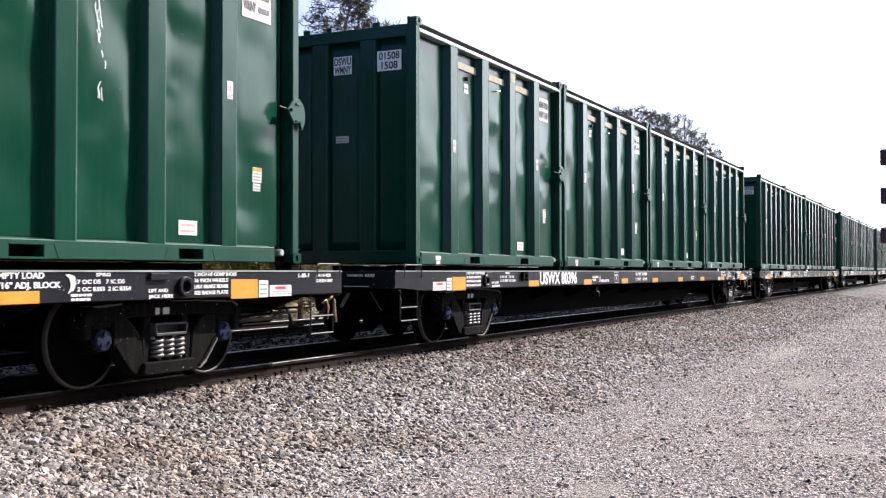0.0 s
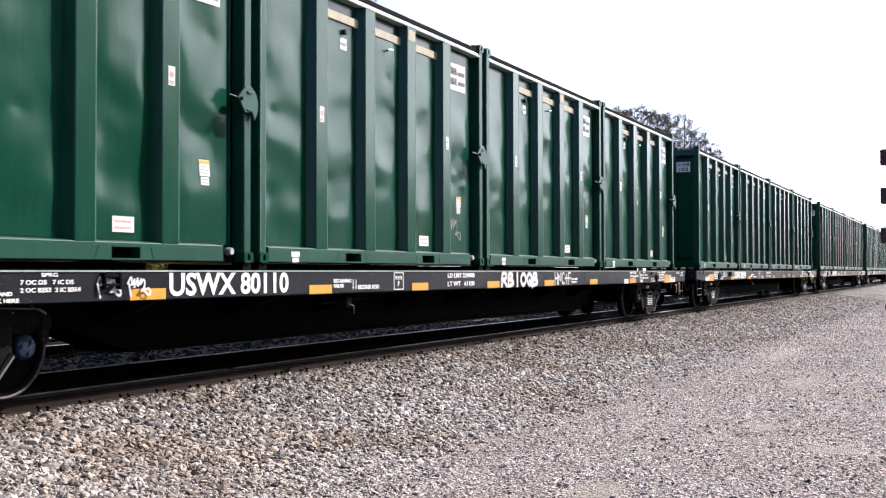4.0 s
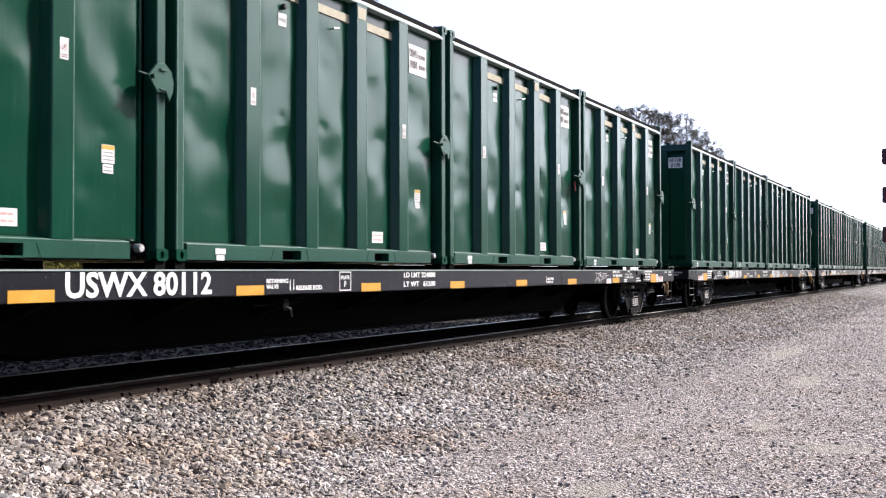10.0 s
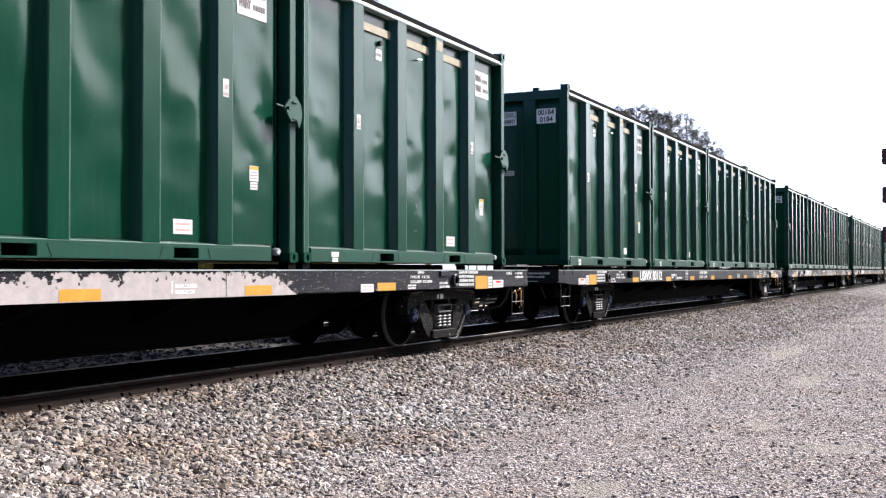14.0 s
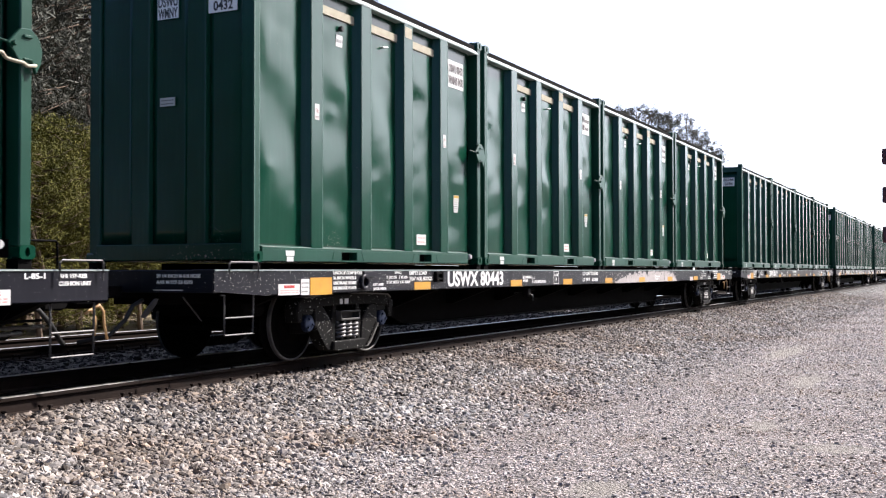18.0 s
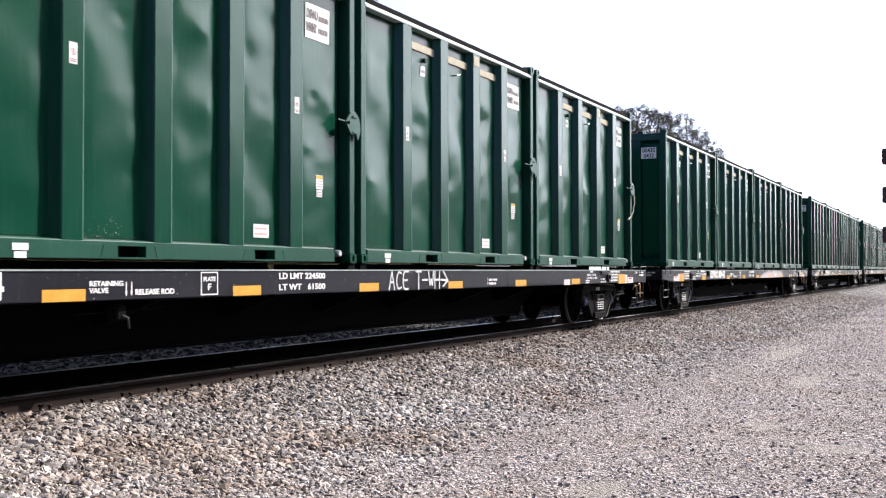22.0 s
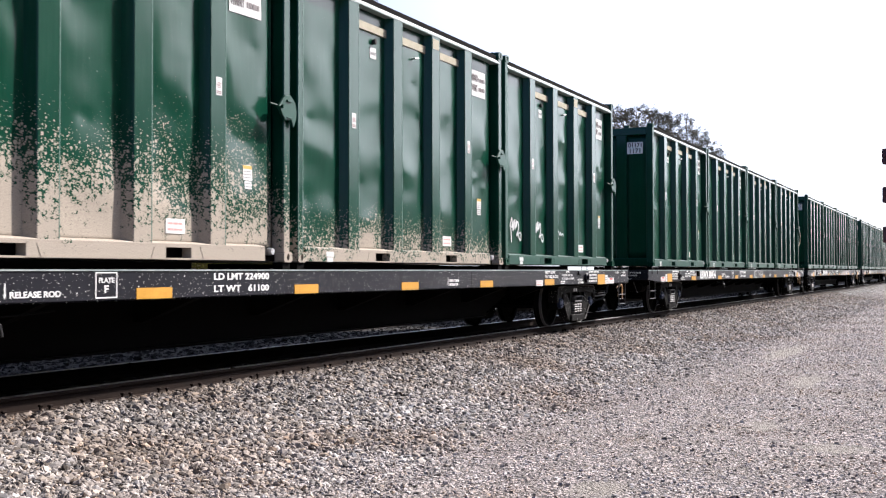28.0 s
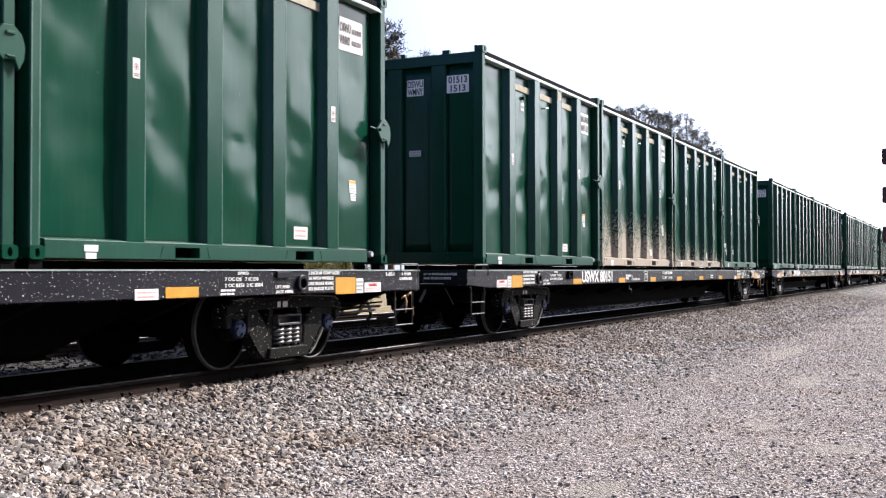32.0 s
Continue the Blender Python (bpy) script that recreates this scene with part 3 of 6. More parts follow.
# ---- track ----
def rail_mesh():
    prof = [(-0.075, -RAIL_H), (0.075, -RAIL_H), (0.075, -RAIL_H + 0.012), (0.012, -RAIL_H + 0.032), (0.009, -0.045), (0.036, -0.036), (0.036, -0.006), (0.028, 0.0),
            (-0.028, 0.0), (-0.036, -0.006), (-0.036, -0.036), (-0.009, -0.045), (-0.012, -RAIL_H + 0.032), (-0.075, -RAIL_H + 0.012)]
    bm = bmesh.new()
    rows = [[bm.verts.new((x, y, z)) for y, z in prof] for x in (-200, 0, 40, 120, 400)]
    n = len(prof)
    for a, b in zip(rows, rows[1:]):
        for k in range(n):
            f = bm.faces.new((a[k], b[k], b[(k + 1) % n], a[(k + 1) % n]))
            f.material_index = 1 if 6 <= k <= 8 else 0
    return bm


for y, said in ((NEAR_RAIL, "rusty steel rail with a polished head, spiked to ties"), (FAR_RAIL, "shaded steel rail behind the wheels"),
                (MID2 - 0.755, "rusty rail of the second track"), (MID2 + 0.755, "rusty rail of the second track")):
    r = part("rail", rail_mesh(), M_RAIL, None, m=pose(0, y, 0))
    r.data.materials.append(M_RAILTOP)
    tagged(r, said, "rail", group="rails of the track", kind="structure")

track = tagged(new("railroad_ties"), "dark creosoted timber ties with rusty plates", "ties", kind="structure")
tie = mesh_of("tie", lambda: box(-0.115, 0.115, -1.3, 1.3, -0.36, -0.183, 0.008), M_TIE)
plate = mesh_of("tie_plate", lambda: box(-0.09, 0.09, -0.18, 0.18, -0.184, -0.168, 0.003), M_RAIL)


def spike_mesh():
    bm = box(-0.009, 0.009, -0.009, 0.009, -0.2, -0.125)
    box(-0.02, 0.02, -0.024, 0.016, -0.132, -0.112, 0.005, bm=bm)
    return bm


spike = mesh_of("spike", spike_mesh, M_RAIL)
rng = random.Random(11)
for i in range(170):
    x = -6.0 + 0.52 * i
    t = part("tie", tie, None, track, m=pose(x + rng.uniform(-0.02, 0.02), MID, 0, 0, 0, rng.uniform(-0.6, 0.6)))
    for y in (NEAR_RAIL, FAR_RAIL):
        p = part("tie_plate", plate, None, t, m=pose(0, y - MID, 0))
        if y == NEAR_RAIL and i < 100:
            for sx in (-0.06, 0.06):
                part("spike", spike, None, t, m=pose(sx + rng.uniform(-0.01, 0.01), y - MID - 0.09, rng.uniform(0, 0.02), 0, 0, rng.uniform(-15, 15)))

second = tagged(new("railroad_ties"), "dark creosoted timber ties of the second track", "ties", kind="structure")
for i in range(90):
    t = part("tie", tie, None, second, m=pose(-2.0 + 0.52 * i + rng.uniform(-0.02, 0.02), MID2, 0))
    for y in (-0.755, 0.755):
        part("tie_plate", plate, None, t, m=pose(0, y, 0))
    if i < 70:
        for sx in (-0.06, 0.06):
            part("spike", spike, None, t, m=pose(sx, -0.845, rng.uniform(0, 0.02), 0, 0, rng.uniform(-15, 15)))

# ---- containers ----
RIBS = (1.14, 2.31, 3.47, 4.60)
RIB_W, DEEP = 0.262, 0.122
SIDE = 1.219
LOW, TOP = 0.155, HIGH - 0.13


DENTS = {}


def panel_depth(x, z, x0, x1, z0, z1, seed, amp):
    """How far a dented panel lies in (+) or bulges out (-) at x, z."""
    if seed not in DENTS:
        rng = random.Random(seed)
        DENTS[seed] = [(rng.uniform(x0, x1), rng.uniform(z0 + 0.3, z1 - 0.2), rng.uniform(0.10, 0.28), rng.uniform(-1.1, 1.1)) for _ in range(5)]
        DENTS[seed] += [(rng.uniform(x0 + 0.15, x1 - 0.1), rng.uniform(z0 + 0.9, z1 - 0.3), rng.uniform(0.045, 0.08), rng.uniform(-0.55, 0.55)) for _ in range(3)]
    u, w = min(1, max(0, (x - x0) / (x1 - x0))), min(1, max(0, (z - z0) / (z1 - z0)))
    hold = min(1, 4 * u) * min(1, 4 * (1 - u)) * min(1, 8 * w) * min(1, 8 * (1 - w))
    d = 1.5 * noise.noise(Vector((x * 0.9 + seed * 7.3, seed * 3.1, z * 1.35 + 0.5 * x))) + 0.55 * noise.noise(Vector((x * 1.9 + seed, 4.7, z * 3.0 - 0.9 * x)))
    for a, b, r, s in DENTS[seed]:
        q = (((x - a) * 0.55) ** 2 + ((z - b) * 0.95) ** 2) / (r * r)
        if q < 6:
            d += s * math.exp(-q)
    return amp * d * hold


def panel_mesh(x0, x1, z0, z1, seed, amp, nx=22, nz=64):
    """A dented steel panel in x and z whose front faces -y, closed at the back."""
    bm = bmesh.new()
    rows = []
    for i in range(nx + 1):
        x = x0 + (x1 - x0) * i / nx
        col = []
        for k in range(nz + 1):
            z = z0 + (z1 - z0) * k / nz
            col.append(bm.verts.new((x, panel_depth(x, z, x0, x1, z0, z1, seed, amp), z)))
        rows.append(col)
    for a, b in zip(rows, rows[1:]):
        for k in range(nz):
            bm.faces.new((a[k], b[k], b[k + 1], a[k + 1]))
    rim = [rows[i][0] for i in range(nx + 1)] + [rows[nx][k] for k in range(1, nz + 1)] + [rows[i][nz] for i in range(nx - 1, -1, -1)] + [rows[0][k] for k in range(nz - 1, 0, -1)]
    back = [bm.verts.new((v.co.x, 0.06, v.co.z)) for v in rim]
    for i in range(len(rim)):
        j = (i + 1) % len(rim)
        bm.faces.new((rim[j], rim[i], back[i], back[j]))
    bm.faces.new(back)
    return bm


PANELS = [(a - 0.01, b + 0.01) for a, b in zip([0.12] + [r + RIB_W for r in RIBS], list(RIBS) + [BOX - 0.30])]
AMP = 0.0175


def wall_y(seed, x, z):
    """Where the near wall's panel lies at x, z, from the container's middle line."""
    for i, (a, b) in enumerate(PANELS):
        if a <= x <= b:
            return -SIDE + DEEP + panel_depth(x, z, a, b, LOW + 0.02, TOP + 0.02, seed * 5 + i + 1, AMP)
    return -SIDE + DEEP


def on_wall(seed, x, z, w, h, lift=0.004):
    """The pose of a flat label of w by h that lies on the dented wall, from its lower left corner."""
    y = wall_y(seed, x + w / 2, z + h / 2)
    tx = (wall_y(seed, x + w, z + h / 2) - wall_y(seed, x, z + h / 2)) / w
    tz = (wall_y(seed, x + w / 2, z + h) - wall_y(seed, x + w / 2, z)) / h
    m = pose(x + w / 2, y - lift, z + h / 2, math.degrees(math.atan(-tz)), 0, math.degrees(math.atan(tx)))
    return m @ pose(-w / 2, 0, -h / 2)


def drape(bm, seed, x0, z0):
    """Lays strokes drawn at x0, z0 on the dented wall."""
    for v in bm.verts:
        v.co.y += wall_y(seed, v.co.x + x0, v.co.z + z0) - 0.005
    return bm


def sheet_mesh(w, h, nx, nz):
    """A thin sheet in x and z that can be laid on a wall; its front stands 4 mm out."""
    bm = bmesh.new()
    rows = [[bm.verts.new((w * i / nx, -0.004, h * k / nz)) for k in range(nz + 1)] for i in range(nx + 1)]
    for p, q in zip(rows, rows[1:]):
        for k in range(nz):
            bm.faces.new((p[k], q[k], q[k + 1], p[k + 1]))
    edge = [e for e in bm.edges if len(e.link_faces) == 1]
    made = bmesh.ops.extrude_edge_only(bm, edges=edge)["geom"]
    for v in made:
        if isinstance(v, bmesh.types.BMVert):
            v.co.y += 0.006
    return bm


def slab_x(prof, x0, x1):
    """A bar along x with an outline in y and z."""
    bm = bmesh.new()
    a, b = [bm.verts.new((x0, y, z)) for y, z in prof], [bm.verts.new((x1, y, z)) for y, z in prof]
    n = len(prof)
    for i in range(n):
        bm.faces.new((a[i], a[(i + 1) % n], b[(i + 1) % n], b[i]))
    bm.faces.new(a[::-1])
    bm.faces.new(b)
    bmesh.ops.recalc_face_normals(bm, faces=bm.faces[:])
    return bm


def rib_mesh(w, d, z0, z1):
    """A hat-shaped upright stiffener: front at y 0, base at y d."""
    bm = bmesh.new()
    lean = 0.36 * d
    prof = [(-lean, d + 0.03), (-lean, d), (0.0, 0.010), (0.012, 0.0), (w - 0.012, 0.0), (w, 0.010), (w + lean, d), (w + lean, d + 0.03)]
    a = [bm.verts.new((x, y, z0)) for x, y in prof]
    b = [bm.verts.new((x, y, z1)) for x, y in prof]
    n = len(prof)
    for i in range(n):
        bm.faces.new((a[i], a[(i + 1) % n], b[(i + 1) % n], b[i]))
    bm.faces.new(a[::-1])
    bm.faces.new(b)
    bmesh.ops.recalc_face_normals(bm, faces=bm.faces[:])
    return bm


def bottom_rail_mesh():
    """The bottom side rail with a sloping upper lip and two open fork pockets; front at y 0."""
    bm = bmesh.new()
    cuts = [0.165, 1.83, 2.20, 3.93, 4.30, 5.56]
    for i, (a, b) in enumerate(zip(cuts, cuts[1:])):
        if i in (1, 3):
            box(a, b, 0.0, 0.12, 0.0, 0.018, bm=bm)
            box(a, b, 0.0, 0.12, 0.122, 0.14, bm=bm)
        else:
            box(a, b, 0.0, 0.12, 0.0, 0.138, 0.004, bm=bm)
    # sloping lip
    tmp = bmesh.new()
    prof = [(0.0, 0.136), (0.0, 0.158), (0.007, 0.166), (DEEP, 0.185), (DEEP, 0.136)]
    a = [tmp.verts.new((0.165, y, z)) for y, z in prof]
    b = [tmp.verts.new((5.55, y, z)) for y, z in prof]
    for i in range(5):
        tmp.faces.new((a[i], a[(i + 1) % 5], b[(i + 1) % 5], b[i]))
    tmp.faces.new(a[::-1])
    tmp.faces.new(b)
    bmesh.ops.recalc_face_normals(tmp, faces=tmp.faces[:])
    merge(bm, tmp)
    # weld seams round the pockets
    for x, lean in ((1.60, 0.05), (2.36, -0.05), (3.71, 0.05), (4.49, -0.05)):
        slab([(x, 0.01), (x + 0.008, 0.01), (x + 0.008 + lean, 0.13), (x + lean, 0.13)], -0.004, 0.001, bm)
    return bm


def casting_mesh():
    bm = bmesh.new()
    w, h, y1 = 0.165, 0.118, 0.15
    box(0, w, 0.10, y1, 0, h, 0.004, bm=bm)
    # face plate with an oval hole
    seg = 16
    outer, inner = [], []
    for k in range(seg):
        a = 2 * math.pi * (k + 0.5) / seg
        c, s = math.cos(a), math.sin(a)
        m = max(abs(c), abs(s))
        outer.append((w / 2 + w / 2 * c / m, h / 2 + h / 2 * s / m))
        inner.append((w / 2 + 0.026 * c, h / 2 + 0.040 * s))
    o = [bm.verts.new((x, 0, z)) for x, z in outer]
    i1 = [bm.verts.new((x, 0, z)) for x, z in inner]
    i2 = [bm.verts.new((x, 0.10, z)) for x, z in inner]
    o2 = [bm.verts.new((x, 0.101, z)) for x, z in outer]
    for k in range(seg):
        j = (k + 1) % seg
        bm.faces.new((o[k], o[j], i1[j], i1[k]))
        bm.faces.new((i1[k], i1[j], i2[j], i2[k]))
        bm.faces.new((o[j], o[k], o2[k], o2[j]))
    bmesh.ops.recalc_face_normals(bm, faces=bm.faces[:])
    return bm


def latch_mesh():
    """A diamond-shaped locking plate with a raised band and pins."""
    bm = slab([(-0.17, 0.02), (-0.05, 0.16), (0.05, 0.17), (0.13, 0.10), (0.16, 0.0), (0.15, -0.10), (0.10, -0.20), (0.06, -0.11), (-0.05, -0.13)], -0.045, -0.01, bev=0.006)
    box(-0.03, 0.05, -0.062, -0.04, 0.085, 0.11, 0.004, bm=bm)
    box(-0.03, 0.06, -0.058, -0.04, -0.10, -0.085, 0.003, bm=bm)
    tmp = turned([(0.022, -0.085), (0.022, -0.02)], 10)
    bmesh.ops.translate(tmp, vec=(-0.12, 0, 0.02), verts=tmp.verts[:])
    merge(bm, tmp)
    rod([(-0.22, 0.03, 0.05), (-0.15, -0.01, 0.03)], 0.012, 8, bm)
    return bm


def sticker(name, parent, x, z, w, h, y, label, print_mat=None, rows=2, head=None, seed=1):
    """A flat printed label on a wall that faces -y."""
    s = part(name, mesh_of(("sticker", w, h), lambda: box(0, w, -0.002, 0.0, 0, h), M_WHITE), None, parent, label, pose(x, y, z))
    if head:
        part("label_heading", mesh_of(("heading", w, h), lambda: box(0.004, w - 0.004, -0.0035, 0.0, h * 0.74, h - 0.004), head), None, s)
    if print_mat:
        part("print", mesh_of(("bars", rows, w, h, seed), lambda: bars(rows, w * 0.8, h * (0.6 if head else 0.8), 0.34, seed), print_mat), None, s, m=pose(w * 0.1, -0.0022, h * 0.08))
    return s


def pictogram(w, h):
    """A ringed dark sign over two lines of small print."""
    bm = bars(2, w * 0.72, h * 0.22, 0.5, 3)
    r, cx, cz, seg = w * 0.34, w * 0.36, h * 0.56, 14
    ring = [[bm.verts.new((cx + q * math.cos(2 * math.pi * k / seg), -0.0012, cz + q * math.sin(2 * math.pi * k / seg))) for k in range(seg)] for q in (r * 0.78, r)]
    for k in range(seg):
        bm.faces.new((ring[0][k], ring[0][(k + 1) % seg], ring[1][(k + 1) % seg], ring[1][k]))
    slab([(cx - r * 0.45, cz - r * 0.4), (cx + r * 0.4, cz - r * 0.45), (cx + r * 0.2, cz + r * 0.05), (cx + r * 0.3, cz + r * 0.5), (cx - r * 0.1, cz + r * 0.6), (cx - r * 0.25, cz)], -0.0014, 0.0, bm)
    return bm


def container(material, seed, number="", near_latch=False):
    """A green steel waste container, origin under its tail end on the middle line."""
    c = new("shipping_container")
    g = lambda key, make, smooth=False: mesh_of(key, make, material, smooth)
    fr = M_FRAME if material in (M_GREEN, M_RUB) else material
    for side in (0, 1):
        # the far side is the same, turned about
        turn = pose(0, 0, 0) if side == 0 else pose(BOX, 0, 0, 0, 0, 180)
        edges = [0.12] + [e for r in RIBS for e in (r, r + RIB_W)] + [BOX - 0.30]
        for i in range(5):
            a, b = edges[2 * i], edges[2 * i + 1]
            if side == 0:
                me = g(("side_panel", i, seed), lambda: panel_mesh(a - 0.01, b + 0.01, LOW + 0.02, TOP + 0.02, seed * 5 + i + 1, AMP), True)
            else:
                me = g(("plain_panel", i), lambda: box(a - 0.01, b + 0.01, 0.0, 0.06, LOW + 0.02, TOP + 0.02))
            part("side_panel", me, None, c, m=turn @ pose(0, -SIDE + DEEP, 0))
        for x in RIBS:
            part("rib", g("rib", lambda: rib_mesh(RIB_W, DEEP, LOW, TOP + 0.02)), None, c, m=turn @ pose(x, -SIDE + 0.004, 0))
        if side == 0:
            # each rib's edge highlight is a pale painted strip
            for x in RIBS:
                part("glint_worn_edge", mesh_of("glint_worn_edge", lambda: box(RIB_W - 0.014, RIB_W - 0.004, 0.0, 0.012, LOW + 0.02, TOP), M_GLINT_WORN), None, c, "rubbed pale edge of a rib", pose(x, -SIDE + 0.0025, 0))
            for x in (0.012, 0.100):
                part("glint_worn_edge", mesh_of("post_edge", lambda: box(0.0, 0.012, 0.0, 0.012, 0.12, HIGH - 0.06), M_GLINT_WORN), None, c, "rubbed pale edge of the corner post", pose(x, -SIDE + 0.0015, 0))
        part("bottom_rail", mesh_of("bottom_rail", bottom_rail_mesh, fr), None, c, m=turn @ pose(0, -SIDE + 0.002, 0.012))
        # dark colour stands for the shade inside the fork pockets
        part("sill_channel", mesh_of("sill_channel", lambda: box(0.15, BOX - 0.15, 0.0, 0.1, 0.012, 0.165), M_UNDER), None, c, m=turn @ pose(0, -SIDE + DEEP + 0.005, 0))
        # pale top rail colour stands in for sun glint on its slope
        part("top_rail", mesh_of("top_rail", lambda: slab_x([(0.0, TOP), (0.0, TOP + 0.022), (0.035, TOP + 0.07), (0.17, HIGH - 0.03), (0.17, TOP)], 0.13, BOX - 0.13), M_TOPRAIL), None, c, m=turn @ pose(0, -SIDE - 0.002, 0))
        part("tail_post", mesh_of("tail_post", lambda: box(0.0, 0.125, 0.0, 0.17, 0.1, HIGH - 0.02, 0.012), fr), None, c, m=turn @ pose(0, -SIDE + 0.003, 0))
        part("lead_post", mesh_of("lead_post", lambda: box(BOX - 0.165, BOX - 0.035, 0.0, 0.17, 0.1, HIGH - 0.02, 0.012), fr), None, c, m=turn @ pose(0, -SIDE + 0.003, 0))
        for x in (0.0, BOX - 0.165):
            part("corner_casting", g("casting", casting_mesh), None, c, m=turn @ pose(x, -SIDE - 0.006, 0))
            part("corner_casting", mesh_of("casting", casting_mesh, M_FRAME), None, c, m=turn @ pose(x, -SIDE - 0.006, HIGH - 0.04))
    part("hinge_rod", g("hinge_rod", lambda: rod([(0, 0, 0.05), (0, 0, TOP)], 0.022, 8)), None, c, m=pose(BOX - 0.235, -SIDE + 0.16, 0))
    part("hinge_panel", g("hinge_panel", lambda: box(BOX - 0.30, BOX - 0.15, 0.0, 0.03, 0.05, TOP)), None, c, m=pose(0, -SIDE + 0.21, 0))
    # roof: a low lid with a dark edge strip
    part("roof", g("roof", lambda: box(0.06, BOX - 0.06, -SIDE + 0.05, SIDE - 0.05, HIGH - 0.06, HIGH - 0.005, 0.01)), None, c)
    part("lid_edge", mesh_of("lid_edge", lambda: box(0.2, BOX - 0.2, -SIDE + 0.03, -SIDE + 0.07, HIGH - 0.07, HIGH + 0.012, 0.006), M_UNDER), None, c)
    part("floor_plate", g("floor_plate", lambda: box(0.1, BOX - 0.1, -SIDE + 0.2, SIDE - 0.2, 0.02, 0.1)), None, c)
    # tail end: three panels between two uprights, header and sill
    turn = pose(0, 0, 0, 0, 0, -90)          # its front then faces -x; local x runs to -y
    for i, (a, b) in enumerate(((0.12, 0.68), (0.94, 1.50), (1.76, 2.32))):
        me = g(("end_panel", i, seed % 3), lambda: panel_mesh(a, b, 0.2, HIGH - 0.2, 40 + i + 3 * (seed % 3), 0.006, 6, 18), True)
        part("end_panel", me, None, c, m=pose(0.07, SIDE, 0) @ turn)
    for a in (0.68, 1.50):
        part("end_upright", g("end_upright", lambda: rib_mesh(0.26, 0.05, 0.12, HIGH - 0.1)), None, c, m=pose(0.012, SIDE - a, 0) @ turn)
    part("end_header", g("end_header", lambda: box(0.0, 0.12, -SIDE + 0.14, SIDE - 0.14, HIGH - 0.2, HIGH - 0.02, 0.012)), None, c)
    part("end_sill", g("end_sill", lambda: box(0.002, 0.12, -SIDE + 0.14, SIDE - 0.14, 0.02, 0.21, 0.012)), None, c)
    part("lead_door", g("lead_door", lambda: box(BOX - 0.09, BOX - 0.03, -SIDE + 0.15, SIDE - 0.15, 0.05, HIGH - 0.06, 0.01)), None, c)
    for y, w in ((0.65, 0.12), (0.25, 0.08), (-0.55, 0.13)):
        part("roof_lug", g(("roof_lug", w), lambda: box(0.02, 0.10, -w / 2, w / 2, HIGH - 0.03, HIGH + 0.05, 0.008)), None, c, m=pose(0, y, 0))
    # gear on the near side
    f = -SIDE - 0.001
    p = -SIDE + DEEP - 0.012
    part("latch_plate", mesh_of("latch", latch_mesh, M_FRAME), None, c, "diamond-shaped locking plate with pin", pose(BOX - 0.15, -SIDE - 0.004, 1.745) @ Matrix.Diagonal((1.1, 1, 1, 1)))
    if near_latch:
        part("latch_plate", mesh_of("latch", latch_mesh, M_FRAME), None, c, "diamond-shaped locking plate with pin", pose(0.10, -SIDE - 0.004, 1.76) @ Matrix.Diagonal((1.3, 1, 1, 1)))
    for i, (a, b) in enumerate(((1.40, 2.30), (2.57, 3.48), (3.73, 4.65))):
        part("seal_strip", mesh_of("seal_strip", lambda: box(0.0, 0.90, -0.014, 0.03, 0.0, 0.11, 0.004), M_CREAM), None, c, "yellowed cream seal strip", pose(a, p, TOP - 0.27))
    part("rib_sticker", mesh_of("rib_sticker", lambda: box(0, 0.20, -0.002, 0.0, 0, 0.15), M_CREAM), None, c, "cream sticker at the top of a rib", pose(3.50, f + 0.003, TOP - 0.19))
    part("vent_knob", mesh_of("knob", lambda: turned([(0.03, -0.05), (0.04, -0.03), (0.032, 0.0)], 12), M_RUBBER), None, c, "black round vent knob", pose(1.97, wall_y(seed, 1.97, 2.97), 2.97))
    part("vent_pipe", mesh_of("vent_pipe", lambda: rod([(0, 0.02, 0), (-0.02, -0.05, 0.0), (0.05, -0.07, 0.01)], 0.014, 8), M_SILVER), None, c, "short bent steel pipe", pose(3.05, wall_y(seed, 3.05, 2.93), 2.93))
    part("drain_cap", mesh_of("drain_cap", lambda: turned([(0.035, -0.05), (0.045, -0.02), (0.045, 0.02)], 10), M_SILVER), None, c, "small steel drain cap", pose(5.76, -SIDE + 0.09, 0.12))
    for name, x, z, w, h, said, ink, rows, head, sd in (
            ("sticker", 1.88, 2.74, 0.16, 0.15, "small white sticker", M_FINE, 1, None, 4),
            ("caution_sticker", 5.31, 0.90, 0.165, 0.17, "yellow-headed white caution sticker", M_FINE, 3, M_CAUTION, 5),
            ("caution_sticker", 5.325, 0.805, 0.13, 0.085, "small white caution sticker with grey print", M_FINE, 2, None, 5),
            ("notice_sticker", 4.05, 0.275, 0.29, 0.15, "white sticker with red print", M_PINK, 2, None, 6),
            ):
        s = sticker(name, c, 0, 0, w, h, 0, said, ink, rows, head, sd)
        s.matrix_basis = on_wall(seed, x, z, w, h)
    s = part("owner_sign", drape(sheet_mesh(0.54, 0.42, 9, 8), seed, 5.08, 2.72), M_WHITE, c, "worn white owner sign", pose(5.08, 0, 2.72))
    if not number:
        part("print", drape(bars(2, 0.22, 0.30, 0.42, 8 + seed), seed, 5.37, 2.77), M_SIGN, s, "worn number bars", pose(0.29, -0.006, 0.05))
    for txt, z in (("DSWU " + number, 0.235), ("WMNY " + number[1:], 0.055)) if number else (("DSWU", 0.245), ("WMNY", 0.085)):
        me = words(txt, 0.125 if number else 0.11, M_SIGN).copy()
        w, lo = width_of(me)
        me.transform(Matrix.Diagonal(((0.50 if number else 0.24) / w, 1, 1, 1)))
